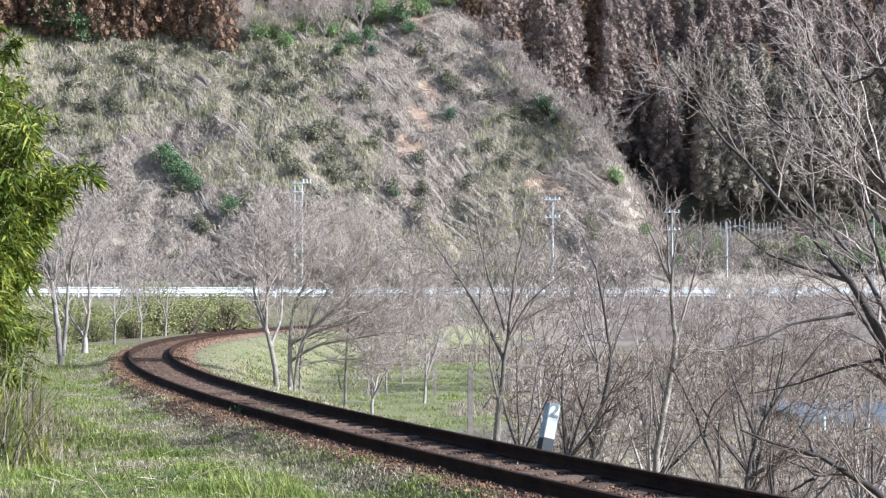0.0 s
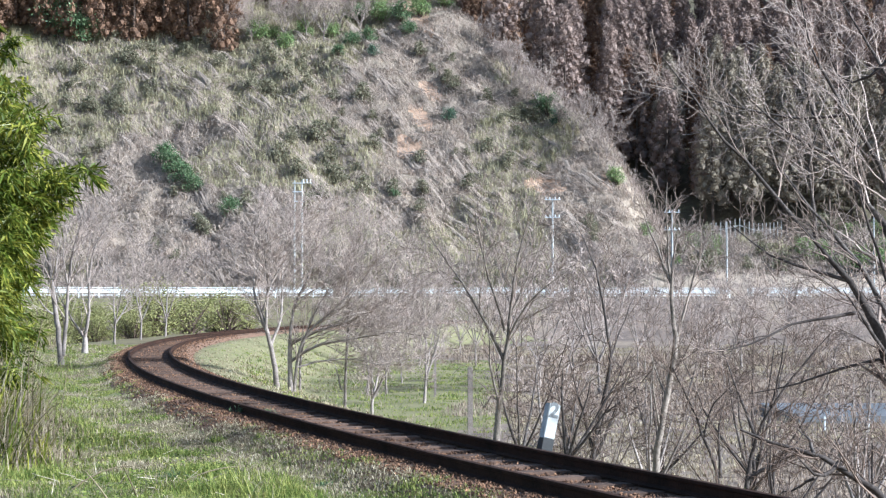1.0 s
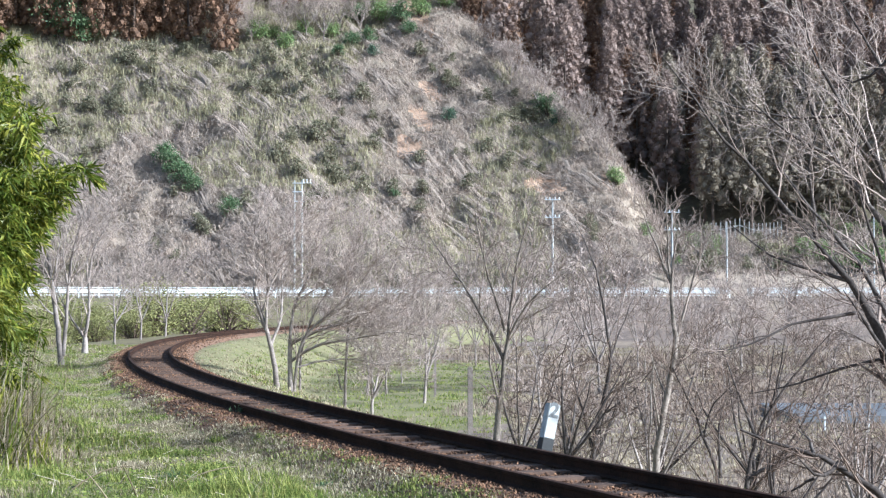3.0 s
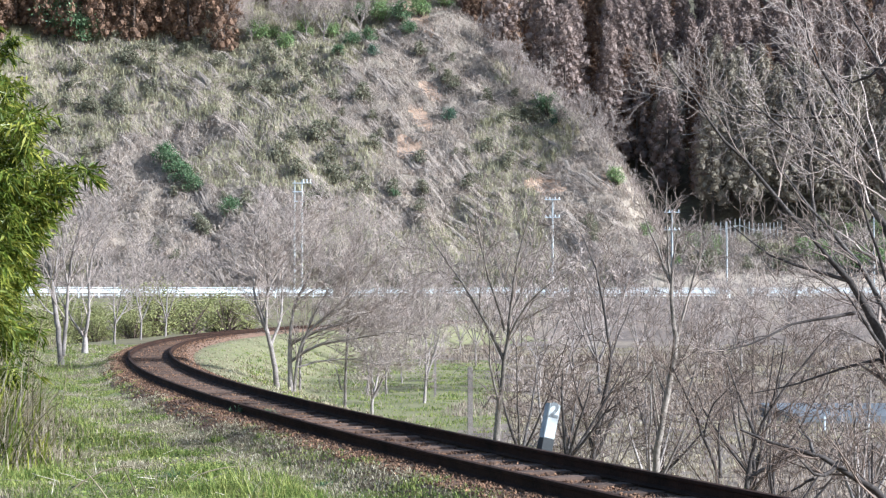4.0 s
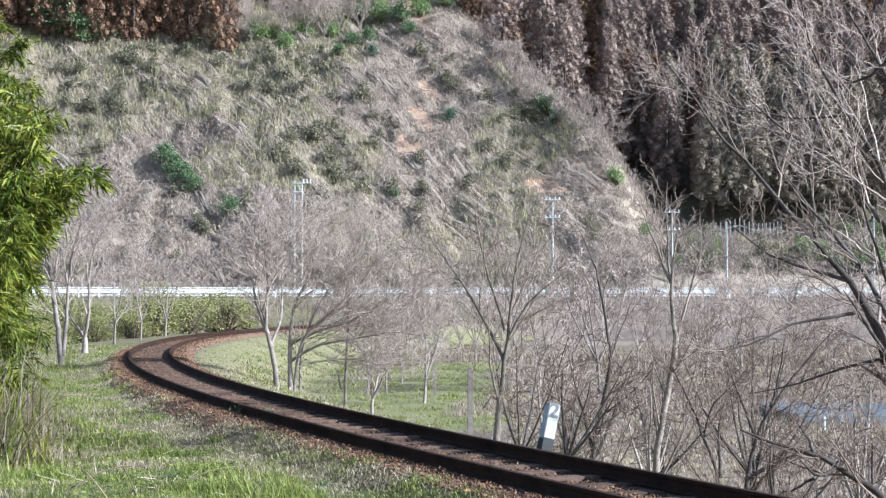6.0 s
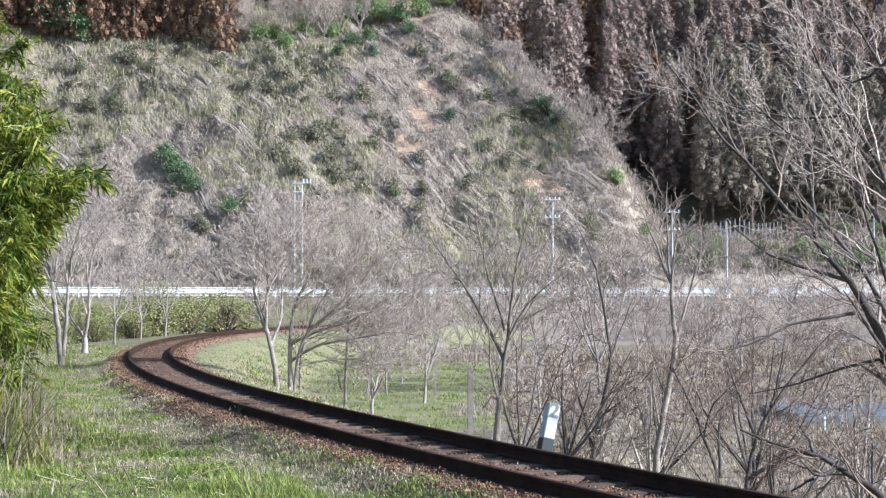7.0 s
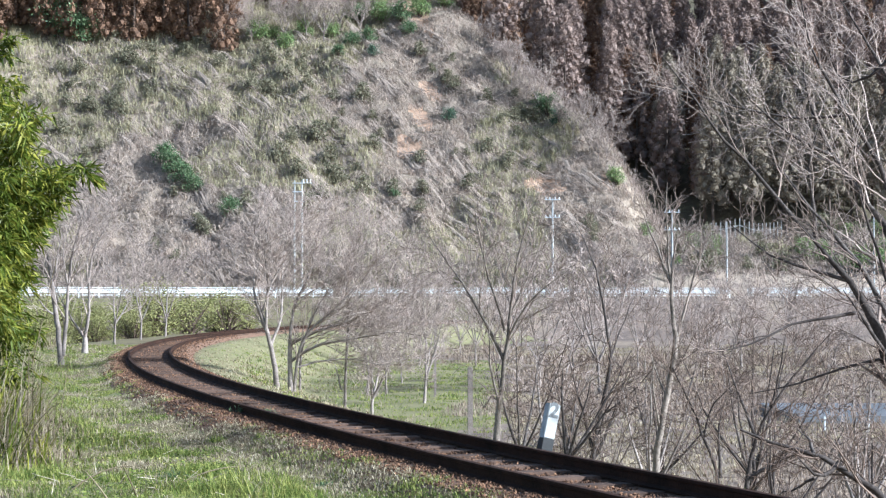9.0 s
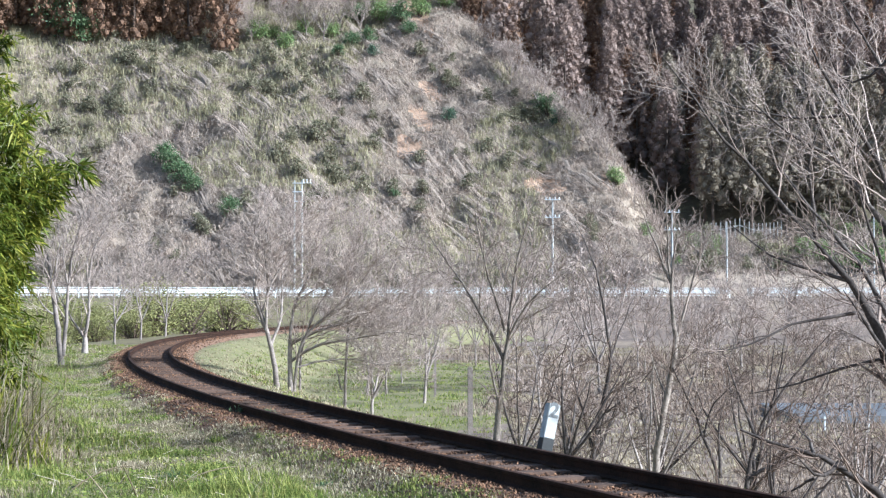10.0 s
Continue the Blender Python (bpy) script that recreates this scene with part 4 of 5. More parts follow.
PALE = ((2.93, 25.0, -0.88), [
    ([(-0.02, 0.00, -0.03), (0.06, 0.00, 0.49), (0.16, 0.00, 0.96), (0.25, 0.00, 1.38), (0.29, 0.00, 1.77)], 0.060),
    ([(0.29, 0.00, 1.77), (0.23, 0.00, 2.20), (0.21, 0.00, 2.55), (0.25, 0.00, 2.98), (0.34, 0.00, 3.38)], 0.036),
    ([(0.06, -0.00, 0.53), (-0.00, -0.10, 0.88), (-0.07, -0.20, 1.15), (-0.06, -0.30, 1.62)], 0.018),
    ([(0.27, 0.00, 1.60), (0.41, 0.10, 2.09), (0.52, 0.20, 2.55), (0.81, 0.30, 3.18)], 0.026),
    ([(0.22, 0.00, 2.54), (0.05, 0.07, 2.94), (-0.07, 0.13, 3.34), (-0.24, 0.20, 3.77)], 0.020),
    ([(0.22, -0.00, 2.55), (0.14, -0.10, 3.34), (0.15, -0.20, 3.92)], 0.018),
    ([(0.16, 0.00, 0.96), (0.00, 0.13, 1.35), (-0.09, 0.27, 1.77), (-0.15, 0.40, 2.24)], 0.014),
    ([(0.25, -0.00, 1.38), (0.63, -0.15, 1.66), (0.98, -0.30, 2.09)], 0.014)])
DARK = ((2.21, 27.0, -0.88), [
    ([(-0.00, 0.00, -0.03), (0.10, 0.00, 0.47), (0.22, 0.00, 0.97), (0.29, 0.00, 1.55)], 0.045),
    ([(0.29, 0.00, 1.55), (0.19, 0.00, 2.24), (0.08, 0.00, 2.74), (-0.05, 0.00, 3.16), (-0.24, 0.00, 3.46)], 0.026),
    ([(0.01, 0.00, 0.12), (-0.10, 0.10, 0.55), (-0.20, 0.20, 0.97), (-0.31, 0.30, 1.48)], 0.025),
    ([(0.11, -0.00, 0.55), (0.45, -0.10, 0.81), (0.72, -0.20, 1.06), (0.96, -0.30, 1.39)], 0.022),
    ([(0.27, 0.00, 1.39), (0.45, 0.15, 1.90), (0.71, 0.30, 2.41)], 0.016)])
DARK2 = ((3.67, 24.0, -0.90), [
    ([(-0.00, 0.00, -0.03), (-0.21, 0.00, 0.52), (-0.43, 0.00, 1.04), (-0.63, 0.00, 1.43)], 0.036),
    ([(-0.00, 0.00, -0.03), (0.01, 0.07, 0.39), (-0.03, 0.13, 0.72), (0.12, 0.20, 1.06)], 0.026),
    ([(-0.21, -0.00, 0.52), (-0.15, -0.07, 0.91), (0.01, -0.13, 1.13), (0.42, -0.20, 1.43)], 0.018),
    ([(-0.43, 0.00, 1.04), (-0.27, 0.10, 1.51), (-0.25, 0.20, 1.88)], 0.014)])
DARK3 = ((3.83, 23.0, -0.87), [
    ([(-0.00, 0.00, -0.03), (0.13, 0.00, 0.57), (0.32, 0.00, 0.93), (0.74, 0.00, 1.48), (1.10, 0.00, 1.87)], 0.040),
    ([(0.01, -0.00, 0.00), (0.46, -0.10, 0.29), (0.88, -0.20, 0.44)], 0.030),
    ([(0.13, 0.00, 0.57), (-0.05, 0.07, 1.09), (-0.19, 0.13, 1.44), (-0.30, 0.20, 1.73)], 0.022),
    ([(0.32, -0.00, 0.93), (0.45, -0.10, 1.44), (0.49, -0.20, 1.87)], 0.016)])
BIG = ((5.28, 18.5, -0.71), [
    ([(-0.00, 0.00, -0.17), (-0.23, 0.00, 0.57), (-0.45, 0.00, 1.06), (-0.75, 0.00, 1.54)], 0.130),
    ([(-0.34, 0.00, 0.92), (-0.65, 0.08, 1.84), (-0.88, 0.16, 2.39), (-1.18, 0.24, 2.77), (-1.42, 0.32, 3.00), (-1.71, 0.40, 3.46)], 0.045),
    ([(-0.28, -0.00, 0.80), (-0.56, -0.10, 1.73), (-0.82, -0.20, 2.48), (-0.99, -0.30, 2.77), (-1.13, -0.40, 3.29)], 0.040),
    ([(-0.75, 0.00, 1.54), (-0.88, 0.00, 2.00), (-1.14, 0.00, 2.32), (-1.47, 0.00, 2.74), (-1.68, 0.00, 2.95)], 0.060),
    ([(-1.68, -0.00, 2.95), (-1.99, -0.06, 3.33), (-2.34, -0.12, 3.68), (-2.62, -0.18, 3.97), (-2.82, -0.24, 4.26), (-3.06, -0.30, 4.57)], 0.024),
    ([(-0.51, -0.00, 1.15), (-0.91, -0.10, 1.78), (-1.07, -0.20, 2.01), (-1.25, -0.30, 2.22)], 0.036),
    ([(-1.14, 0.00, 2.32), (-1.48, 0.06, 2.44), (-1.82, 0.12, 2.52), (-2.07, 0.18, 2.60), (-2.22, 0.24, 2.78), (-2.29, 0.30, 2.91)], 0.024),
    ([(-1.07, -0.00, 1.99), (-1.43, -0.10, 1.95), (-1.67, -0.20, 1.92), (-1.94, -0.30, 1.77), (-2.24, -0.40, 1.66), (-2.69, -0.50, 1.58)], 0.022),
    ([(-0.62, 0.00, 1.56), (-0.90, 0.08, 1.52), (-1.19, 0.16, 1.44), (-1.48, 0.24, 1.25), (-1.72, 0.32, 1.21), (-2.11, 0.40, 1.14)], 0.022)])
BIG2 = ((5.69, 19.5, -0.34), [
    ([(-0.00, 0.00, -0.48), (-0.18, 0.00, 0.73), (-0.47, 0.00, 1.82), (-0.90, 0.00, 2.55)], 0.110),
    ([(-0.90, 0.00, 2.55), (-1.13, 0.03, 2.80), (-1.32, 0.07, 3.12), (-1.45, 0.10, 3.30), (-1.67, 0.13, 3.78), (-1.77, 0.17, 4.08), (-1.75, 0.20, 4.45)], 0.040),
    ([(-0.71, -0.00, 2.25), (-0.90, -0.03, 3.10), (-1.07, -0.07, 3.40), (-1.36, -0.10, 3.75), (-1.60, -0.13, 4.24), (-1.78, -0.17, 4.45), (-1.85, -0.20, 5.00)], 0.036),
    ([(-1.67, -0.00, 2.40), (-1.70, -0.07, 2.86), (-1.76, -0.15, 3.16), (-1.86, -0.22, 3.32), (-1.68, -0.30, 3.62)], 0.026),
    ([(-1.36, 0.00, 3.75), (-1.68, 0.08, 3.68), (-1.98, 0.16, 3.75), (-2.35, 0.24, 3.84), (-2.90, 0.32, 3.99), (-3.39, 0.40, 4.18)], 0.020),
    ([(-0.46, 0.00, 3.16), (-0.89, 0.07, 4.32), (-1.18, 0.13, 4.70), (-1.36, 0.20, 5.07)], 0.035),
    ([(-1.45, -0.00, 3.30), (-1.80, -0.10, 3.41), (-2.11, -0.20, 3.62), (-2.41, -0.30, 3.84), (-2.59, -0.40, 4.08)], 0.022),
    ([(-0.89, 0.00, 4.33), (-1.06, 0.07, 4.08), (-1.31, 0.15, 4.02), (-1.49, 0.22, 4.21), (-1.46, 0.30, 4.64)], 0.020)])
LOW = ((4.13, 15.5, -0.52), [
    ([(-0.00, 0.00, -0.10), (-0.35, 0.00, 0.23), (-0.57, 0.00, 0.42), (-0.76, 0.00, 0.55), (-0.96, 0.00, 0.62), (-1.15, 0.00, 0.65), (-1.39, 0.00, 0.74), (-1.59, 0.00, 0.82)], 0.050),
    ([(-0.96, 0.00, 0.62), (-0.96, 0.05, 0.72), (-1.08, 0.10, 0.82)], 0.018),
    ([(-0.74, -0.00, 0.54), (-0.86, -0.07, 0.41), (-0.96, -0.13, 0.40), (-1.14, -0.20, 0.60)], 0.024),
    ([(-0.96, 0.00, 0.40), (-1.16, 0.05, 0.28), (-1.25, 0.10, 0.24)], 0.016)])
BEND = ((-4.22, 46.0, -0.76), [
    ([(0.03, 0.00, -0.07), (-0.06, 0.00, 0.67), (-0.19, 0.00, 1.25), (-0.41, 0.00, 1.82), (-0.54, 0.00, 2.22)], 0.075),
    ([(-0.54, 0.00, 2.22), (-0.63, 0.10, 2.54), (-0.58, 0.20, 3.11), (-0.51, 0.30, 3.83)], 0.035),
    ([(-0.29, -0.00, 1.46), (-0.24, -0.10, 2.68), (-0.30, -0.20, 3.55), (-0.18, -0.30, 4.41)], 0.045),
    ([(-0.15, 0.00, 1.07), (0.14, 0.10, 1.82), (0.09, 0.20, 2.97), (0.28, 0.30, 4.12), (0.20, 0.40, 4.63)], 0.040),
    ([(-0.41, -0.00, 1.82), (-0.15, -0.17, 2.68), (0.42, -0.33, 3.55), (0.78, -0.50, 4.41)], 0.030)])
SWEEP = ((-3.94, 47.0, -0.88), [
    ([(0.00, 0.00, -0.03), (-0.05, 0.00, 0.76), (-0.03, 0.00, 1.35)], 0.080),
    ([(-0.03, 0.00, 1.35), (0.04, 0.07, 2.23), (0.48, 0.15, 2.96), (0.62, 0.22, 3.99), (0.87, 0.30, 4.65)], 0.045),
    ([(0.07, -0.00, -0.03), (0.14, -0.08, 0.76), (0.36, -0.16, 1.49), (0.95, -0.24, 1.93), (1.83, -0.32, 2.81), (2.56, -0.40, 3.70)], 0.050),
    ([(-0.03, 0.00, 1.20), (0.66, 0.12, 1.57), (1.54, 0.25, 1.79), (2.56, 0.38, 2.45), (3.52, 0.50, 2.81)], 0.045),
    ([(-0.00, -0.00, 0.76), (0.66, -0.15, 1.20), (1.68, -0.30, 1.35), (2.71, -0.45, 1.57), (3.66, -0.60, 1.35)], 0.040),
    ([(0.15, 0.00, 0.61), (0.66, 0.17, 0.76), (1.54, 0.35, 0.83), (2.42, 0.52, 0.61), (3.15, 0.70, 0.76)], 0.030),
    ([(0.22, 0.00, 0.03), (0.23, 0.25, 1.05), (0.65, 0.50, 2.23), (1.39, 0.75, 3.25), (1.83, 1.00, 4.06)], 0.035)])
STEM = ((-2.63, 48.0, -1.23), [
    ([(0.02, 0.00, -0.04), (0.06, 0.00, 1.08), (0.12, 0.00, 2.12), (0.13, 0.00, 2.87)], 0.045),
    ([(-0.06, 0.00, 0.33), (-0.18, 0.10, 0.78), (-0.27, 0.20, 1.08)], 0.030)])
LEFT1 = ((-10.56, 50.0, -0.22), [
    ([(0.02, 0.00, -0.06), (-0.07, 0.00, 0.78), (-0.13, 0.00, 1.25), (-0.25, 0.00, 2.18), (-0.36, 0.00, 2.89)], 0.085),
    ([(0.06, 0.00, 0.16), (0.15, 0.07, 1.25), (0.16, 0.15, 2.18), (0.31, 0.22, 3.28), (0.64, 0.30, 4.37)], 0.062),
    ([(-0.13, -0.00, 1.25), (-0.51, -0.15, 1.48), (-0.67, -0.30, 2.18)], 0.030),
    ([(-0.25, 0.00, 2.18), (-0.05, 0.15, 3.28), (-0.21, 0.30, 4.06)], 0.035),
    ([(-0.36, -0.00, 2.89), (-0.60, -0.10, 3.43), (-0.45, -0.20, 4.22)], 0.030),
    ([(0.16, -0.00, 2.18), (0.03, -0.15, 3.12), (0.33, -0.30, 3.90)], 0.030)])
LEFT2 = ((-12.27, 62.0, -0.25), [
    ([(0.00, 0.00, -0.06), (-0.00, 0.00, 0.48)], 0.120),
    ([(-0.00, 0.00, 0.43), (-0.30, 0.10, 0.81), (-0.55, 0.20, 1.20), (-0.78, 0.30, 1.59)], 0.060),
    ([(-0.00, 0.00, 0.43), (0.15, 0.00, 1.39), (0.12, 0.00, 2.36), (0.27, 0.00, 3.52), (0.94, 0.00, 4.69)], 0.06),
    ([(0.14, 0.00, 1.97), (-0.02, 0.25, 3.14), (0.17, 0.50, 4.30)], 0.040)])


def plant(spec, seed, name="cherry_tree", label=CHERRY, **kw):
    (x, y, z), limbs = spec
    g = float(height(x, y))
    limbs = [([(a, b, c + z - g) for a, b, c in pts], rad) for pts, rad in limbs]
    first = limbs[0][0][0]
    limbs[0][0].insert(0, (first[0] * 0.9, first[1], min(-0.25, first[2] - 0.1)))
    t = bare_tree(name, seed, limbs, label=label, group=ROW, **kw)
    t.location = (x, y, g)
    return t


plant(OVER_POST, 301, bark=M_NEARBARK, twig=M_MIDTWIG, kids=(9, 4, 3), thin=0.0035, wander=0.08, up=0.07)
plant(PALE, 302, bark=M_NEARBARK, twig=M_MIDTWIG, kids=(9, 4, 3), thin=0.0035, wander=0.08, up=0.07)
plant(DARK, 303, kids=(9, 4, 3), thin=0.0035, bark=M_DARKBARK, twig=M_DARKTWIG)
plant(DARK2, 304, taper=0.8, kids=(8, 5, 4), thin=0.003, bark=M_DARKBARK, twig=M_DARKTWIG)
plant(DARK3, 305, taper=0.8, kids=(8, 5, 4), thin=0.003, bark=M_DARKBARK, twig=M_DARKTWIG)
plant(BIG, 306, kids=(8, 5, 4), thin=0.003, bark=M_DARKBARK, twig=M_MIDTWIG, reach=0.85, wander=0.15)
plant(BIG2, 307, bark=M_DARKBARK, kids=(9, 6, 4), thin=0.003, reach=0.9, wander=0.15, bias=(-0.1, 0, 0.05))
plant(LOW, 308, taper=0.8, kids=(8, 4, 3), thin=0.0028, bark=M_DARKBARK, twig=M_DARKTWIG)
plant(BEND, 309, kids=(16, 6, 4), thin=0.005, deep=3)
plant(SWEEP, 310, kids=(17, 6, 4), thin=0.005, deep=3, bias=(0.3, 0, 0.05))
plant(STEM, 311, kids=(6, 4, 3), thin=0.005)
plant(LEFT1, 312, kids=(8, 5, 4), thin=0.005)
plant(LEFT2, 313, kids=(8, 5, 4), thin=0.006)
for i, (x, y, h) in enumerate(((-14.2, 78, 4.0), (-14.4, 86, 4.2), (-14.6, 95, 4.2), (-2.0, 50, 2.4), (-2.6, 62, 3.4), (1.8, 33, 2.6), (-0.6, 56, 3.2))):
    t = spread_tree("cherry_tree", 330 + i, h, (0.3, 0), 3, 0.3, 0.06, kids=(8, 5, 4), thin=0.006, label=CHERRY, group=ROW)
    t.location = (x, y, float(height(x, y)))


for i, (x, y, h) in enumerate(((4.6, 27, 2.8), (3.6, 30, 2.6), (5.6, 24.5, 2.4), (2.2, 29, 2.2), (4.1, 22.5, 2.0), (6.2, 27, 2.6), (1.6, 24, 1.7), (5.0, 21, 1.8), (3.0, 26.5, 2.4), (4.9, 29, 3.0), (1.2, 28.5, 2.2))):
    t = spread_tree("dark_shrub_tree", 350 + i, h, (0.3, 0), 5, 0.5, 0.04, fork_at=0.12, kids=(5, 3, 2), thin=0.0055, wander=0.18, bark=M_BARK if i % 3 == 2 else M_DARKBARK, twig=M_MIDTWIG if i % 3 == 2 else M_DARKTWIG, label="dark-stemmed leafless shrubby tree below the embankment", group=ROW)
    t.location = (x, y, float(height(x, y)))


def thicket(kinds, spots, seed):
    """Copies of a few kinds of shrub at those spots."""
    r = np.random.default_rng(seed)
    for n, (x, y, s) in enumerate(spots):
        m = pose(x, y, float(height(x, y)) - 0.05, 0, 0, r.uniform(0, 360)) @ Matrix.Scale(s, 4)
        if n < len(kinds):
            kinds[n].matrix_basis = m
        else:
            ob = copy_thing(kinds[n % len(kinds)], Matrix())
            ob.matrix_basis = m


r = np.random.default_rng(77)
spots = []
for y in np.arange(64, 190, 9):
    for u in np.arange(-0.06, 0.26, 0.04):
        x, yy = (u + r.uniform(-0.02, 0.02)) * y, y + r.uniform(-4, 4)
        if beside(x, yy)[0] > 7 and not (u > 0.0 and r.random() < 0.5):
            spots.append((x, yy, r.uniform(0.6, 1.0)))
for y in np.arange(125, 190, 16):
    for u in np.arange(-0.24, -0.06, 0.035):
        spots.append((u * y, y + r.uniform(-5, 5), r.uniform(0.35, 0.5)))
for x in np.arange(-48, 34, 3.4):
    spots.append((x + r.uniform(-1, 1), 206 + r.uniform(0, 5), r.uniform(0.7, 1.15)))
for x in np.arange(30, 58, 2.6):
    spots.append((x + r.uniform(-1, 1), 210 + r.uniform(0, 16), r.uniform(0.6, 1.0)))
for x, y in ((-23, 262), (-19, 264), (-28, 264), (-30, 260), (-17, 268), (8, 253), (10, 250), (11.5, 247), (7, 257), (16, 238), (20, 232), (22, 229), (6, 259), (9, 251), (12.5, 245), (15, 241), (18, 236), (19, 233.5), (24, 226), (26, 223), (29, 219), (-6, 266), (-1, 268), (-33, 262)):
    spots.append((x, y, r.uniform(0.8, 1.2)))
for x, y in ((-27, 255), (-22.5, 256), (-19.5, 257), (-30, 257), (-15, 260), (-17, 256), (-12, 261), (9.5, 249.5), (13, 243), (17, 237), (21, 231)):
    spots.append((x, y, r.uniform(1.2, 1.7)))
FAR = [spread_tree("bare_shrub_tree", 90 + i, 5.0, (0.3, 0), 5, 0.42, 0.06, deep=3, kids=(6, 4, 3), thin=0.012, label="grey leafless shrubby tree with many stems",
                   group="bare shrub trees of the valley") for i in range(4)]
thicket(FAR, spots, 78)
spots = []
for y in np.arange(25, 60, 4.6):
    for u in np.arange(0.03, 0.27, 0.045):
        x, yy = (u + r.uniform(-0.015, 0.015)) * y, y + r.uniform(-1.5, 1.5)
        if beside(x, yy)[0] > 4 and r.random() < 0.55:
            spots.append((x, yy, r.uniform(0.35, 0.85)))
NEAR = [spread_tree("bare_shrub", 95 + i, 2.0, (0.2, 0), 6, 0.6, 0.022, fork_at=0.08, deep=3, kids=(5, 3, 2), thin=0.0055, bark=M_DARKBARK, twig=M_DARKTWIG, wander=0.2,
                    label="tangled brown leafless shrub below the embankment", group="bare shrubs below the embankment") for i in range(4)]
thicket(NEAR, spots, 79)

build_cedars()
build_hill_cover()
build_bushes()
build_verge()
build_litter()
build_valley_cover()
LUSH, DARK_WEED = "lush green grass tuft on the verge", "dark green weed beside the rail"
for i, (x, y, h) in enumerate(((-5.75, 26.0, 0.3), (-5.45, 25.4, 0.26), (-5.1, 25.0, 0.28), (-5.55, 24.4, 0.22), (-4.75, 24.2, 0.24), (-4.3, 23.4, 0.2), (-2.5, 17.7, 0.22), (-2.36, 17.9, 0.2), (-3.1, 17.4, 0.16), (-3.5, 18.8, 0.18),
                               (-2.0, 16.4, 0.15), (-1.35, 16.1, 0.14), (-3.3, 20.6, 0.18), (-2.7, 21.6, 0.15), (-3.9, 17.6, 0.2), (-1.7, 17.6, 0.13))):
    grass_tuft(x, y, h, M_GRASS, 400 + i, LUSH)
for i, (x, y, h) in enumerate(((-2.72, 24.6, 0.14), (-2.4, 24.3, 0.12), (-2.62, 17.5, 0.14), (-1.1, 16.6, 0.08))):
    grass_tuft(x, y, h, M_LEAF, 430 + i, DARK_WEED)
THICKET = []
r = np.random.default_rng(81)
# how far each stem's foot lies to the side, and where its tip hangs
STEMS = ((-5.55, -4.3, 2.95), (-5.5, -4.5, 3.0), (-5.6, -4.6, 2.75), (-5.8, -4.85, 3.6), (-5.75, -4.75, 3.5), (-6.05, -5.3, 4.5), (-6.0, -5.35, 4.2), (-6.0, -5.25, 3.9), (-5.6, -4.75, 2.6),
         (-5.6, -5.0, 2.3), (-5.8, -5.15, 2.2), (-5.95, -5.3, 3.3), (-6.1, -5.45, 4.7), (-5.65, -5.05, 2.9), (-5.7, -5.2, 2.6), (-5.75, -5.05, 1.7), (-5.7, -5.02, 1.1), (-5.75, -5.0, 0.6), (-5.7, -4.95, 2.2), (-5.7, -5.05, 2.5), (-5.75, -4.95, 3.2), (-5.8, -5.0, 3.8), (-5.9, -5.05, 4.1), (-5.85, -5.0, 3.5))
for i, (fx, tx, tz) in enumerate(STEMS):
    y = 21.5 + r.uniform(-1.2, 1.5)
    k = y / 21.5
    THICKET.append(bamboo(200 + i, (fx * k, y, float(height(fx * k, y)) - 0.05), (tx * k, y + r.uniform(-0.5, 0.4), 1.374 + (tz - 1.374) * k), 40))


def build_reeds():
    """Tall dead stalks and low bamboo grass under the thicket."""
    r = np.random.default_rng(91)
    m = 1500
    y = 19 + 9 * r.random(m)
    x = y * (-0.262 + 0.036 * r.random(m) ** 1.3)
    p = np.stack([x, y, height(x, y) - 0.03], 1)
    kind = r.random(m)
    edge = np.clip((-0.222 - x / y) / 0.03, 0.12, 1)
    for name, sel, material, hh, w, lean, label in (("tall_dead_grass", kind < 0.34, M_STRAW, 1.6, 0.005, 1.0, "tall bleached dead grass under the bamboo"),
                                                    ("brown_dead_grass", (kind >= 0.34) & (kind < 0.66), M_REED, 1.1, 0.006, 1.6, "tangled brown dead grass under the bamboo"),
                                                    ("low_bamboo_grass", kind >= 0.66, M_BAMBOO, 1.1, 0.011, 1.1, "green bamboo grass under the thicket")):
        tagged(new(name, blades(name, p[sel], (hh * r.uniform(0.3, 1.3, m) * edge)[sel], w, material, 92, lean, 6, 0.2)), label, "grass", kind="stuff")


def dead_stalk(a, b, sag):
    a, b = np.array(a, float), np.array(b, float)
    q = np.linspace(0, 1, 7)[:, None]
    pts = a + (b - a) * q
    pts[:, 2] += sag * 4 * (q * (1 - q))[:, 0]
    tagged(new("dead_stalk", mesh_of("dead_stalk", *tubes([(pts, np.linspace(0.009, 0.004, 7), 0)], 5), M_STRAW, True)), "long bleached dead grass stalk leaning over the verge", "stalk", "dead stalks on the verge")


build_reeds()
for a, b, sag in (((-5.1, 24.0, -0.36), (-4.85, 23.4, 0.55), 0.03), ((-4.55, 19.2, -0.38), (-3.95, 18.6, 0.35), 0.12), ((-5.2, 22, -0.3), (-4.6, 21.5, 1.9), 0.0), ((-4.7, 20.5, -0.36), (-4.62, 20.2, 0.9), 0.0),
                  ((-2.75, 15.2, -0.36), (-2.95, 15.0, -0.02), 0.02), ((-2.6, 15.6, -0.36), (-2.72, 15.4, 0.0), 0.01), ((-2.5, 16.8, -0.33), (-1.9, 17.1, -0.16), 0.05), ((-3.4, 16.6, -0.33), (-2.9, 16.9, -0.14), 0.06)):
    dead_stalk(a, b, sag)


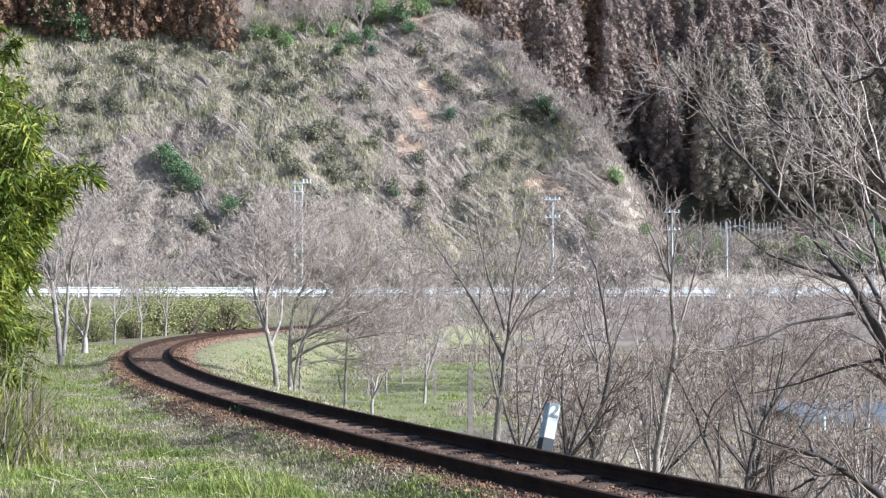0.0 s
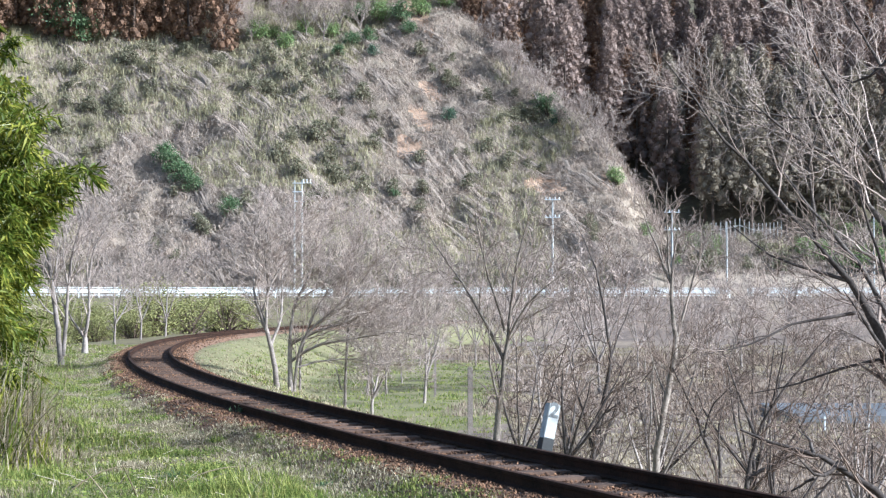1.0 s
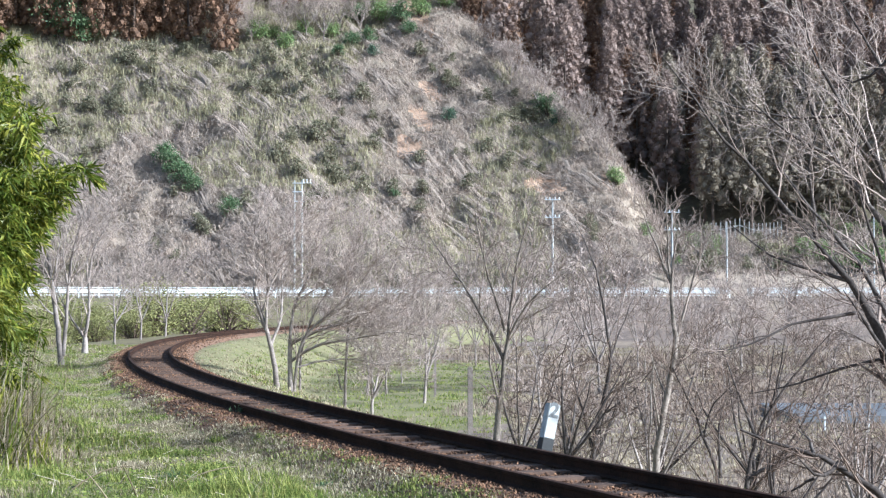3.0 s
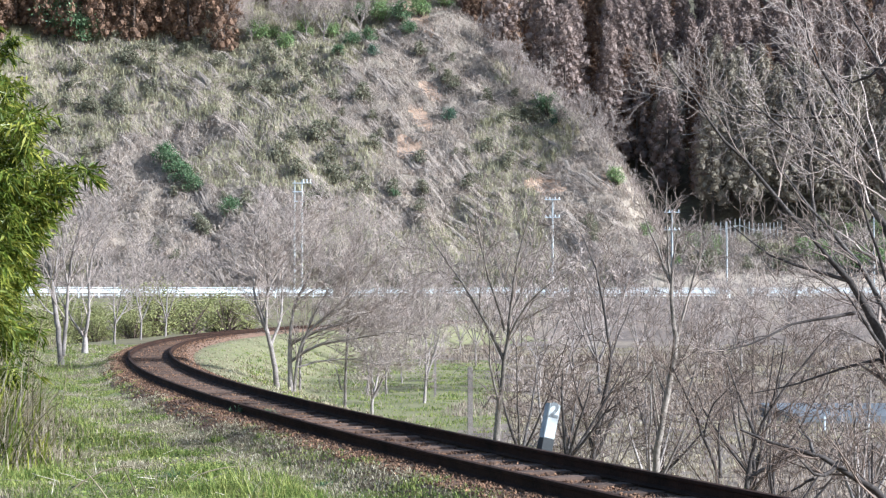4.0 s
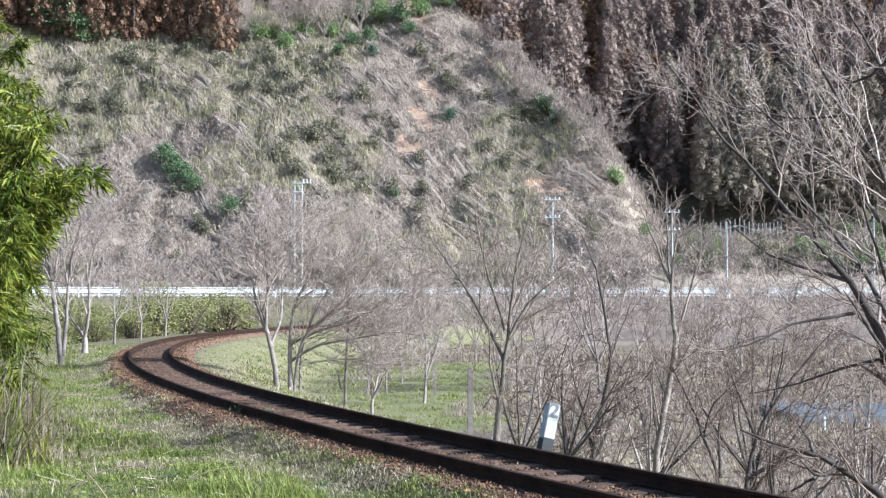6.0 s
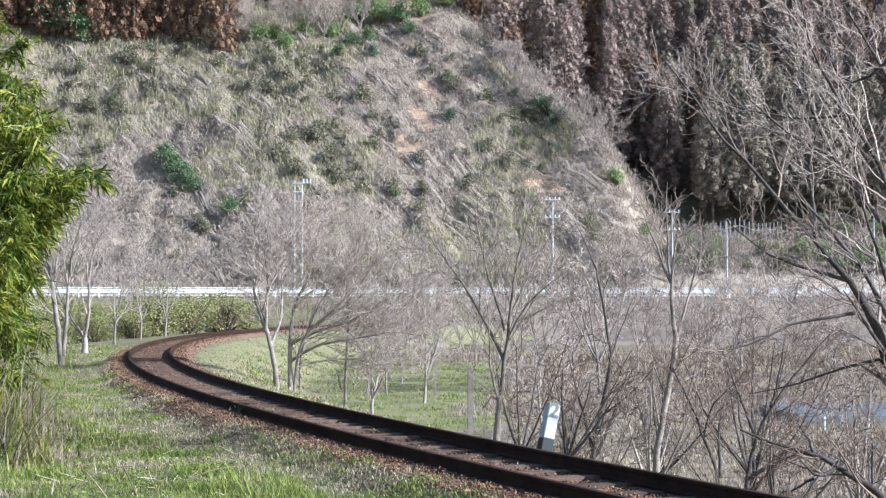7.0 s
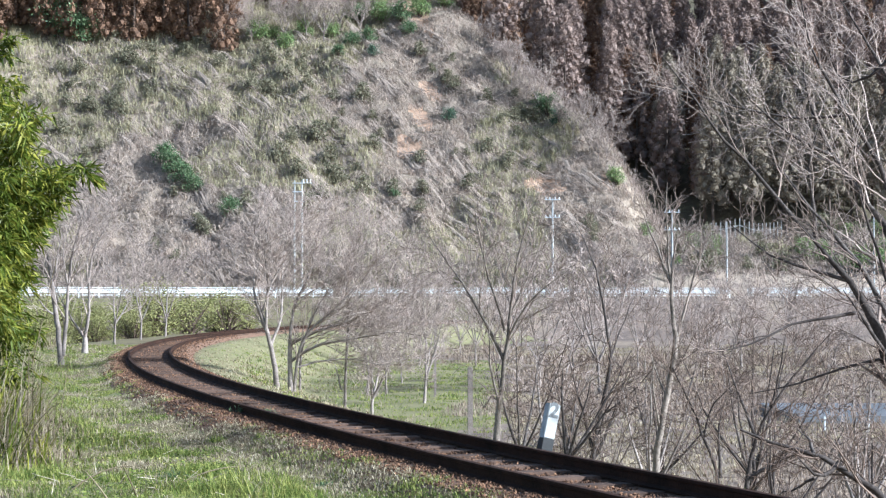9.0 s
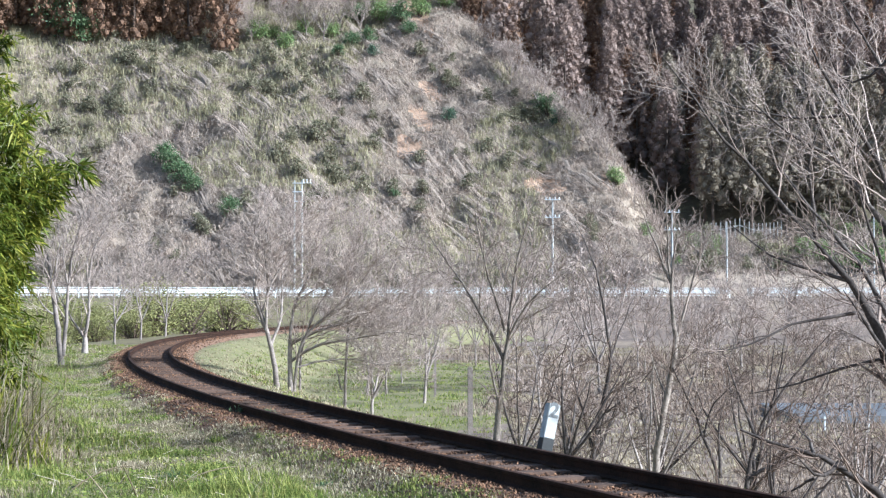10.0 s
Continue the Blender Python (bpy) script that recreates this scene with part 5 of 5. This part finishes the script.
# ---- hedge beyond the bend ----
def build_hedge():
    r = np.random.default_rng(95)
    kinds = [evergreen_bush(96 + i, 2.6, M_HEDGE, "olive-green leafy bush beyond the railway bend", "bushes beyond the bend", 40, 80, 0.04) for i in range(3)]
    n = 0
    for y in (66, 76, 88, 102, 116, 130):
        for u in np.arange(-0.245, -0.07, 0.016):
            x = (u + r.uniform(-0.012, 0.012)) * y
            d = float(beside(x, y)[0])
            if -12 < d < -5.2 or (d < -5 and y > 95):
                s = r.uniform(0.45, 0.9) * (0.75 if y < 80 else (1.15 if y < 95 else 1.6))
                ob = kinds[n % 3] if n < 3 else copy_thing(kinds[n % 3], Matrix())
                ob.matrix_basis = pose(x, y + r.uniform(-3, 3), float(height(x, y)) - 0.1, 0, 0, r.uniform(0, 360)) @ Matrix.Diagonal((s * 1.25, s * 1.25, s * 0.8, 1))
                n += 1


build_hedge()


# ---- posts, stream ----
def concrete_post(x, y, top, w, material, label):
    z = float(height(x, y))
    tagged(part("post", box((w, w, top - z + 0.3), (0, 0, (top - z - 0.3) / 2), 0.012), material), label, "post", "old posts beside the line").location = (x, y, z)


concrete_post(0.57, 38, 0.05, 0.11, M_BARK, "square weathered grey post below the embankment")
concrete_post(-0.26, 60, 0.75, 0.08, M_BARK, "thin weathered wooden post in the valley")
for x in (9.27, 10.33):
    concrete_post(x, 44, -1.36, 0.045, M_WHITE, "short white marker post beside the stream")
tagged(part("water", box((14, 6, 0.2), (16.2, 49.8, -1.62)), M_WATER), "pale blue-grey stream on the valley floor", "stream", kind="structure")
def twin_pole(x, y, top):
    z = float(height(x, y))
    p = empty("twin_pole", (x, y, z), "grey twin-legged power pole with insulators", "utility pole", "utility poles")
    h = top - z
    for k in (-0.42, 0.42):
        part("shaft", rod((k, 0, -0.4), (k, 0, h), 0.12, 0.09), M_CONC, p)
    for k in (0.3, 1.3, 2.4):
        part("crossarm", box((1.3, 0.1, 0.1), (0, -0.13, h - k), 0.01), M_STEEL, p)
    for k in (0.6, 1.0, 1.4):
        part("insulator", rod((k, -0.1, h - 0.25), (k, -0.1, h + 0.15), 0.08, 0.05), M_WHITE, p)
    part("bracket", box((1.3, 0.08, 0.08), (0.95, -0.1, h - 0.28), 0.01), M_STEEL, p)


twin_pole(-16.6, 207, 15.5)


# ---- movement ----
SWAY = ((0, 0), (1, 0.0), (1.5, -0.35), (2.5, -0.3), (4, -0.05), (5, -0.2), (5.5, 0.5), (7, 1.0), (8, 0.45), (9, -0.5), (10, -1.1))


def motions():
    for i, b in enumerate(THICKET):
        rest = b.matrix_basis.copy()
        big = 1.6 + 0.5 * math.sin(i * 2.1)
        walk(b, [(t, rest @ pose(0, 0, 0, 0.5 * a * math.cos(i), big * a + 0.25 * math.sin(i * 1.7 + t * 2.3), 0)) for t, a in SWAY])


motions()
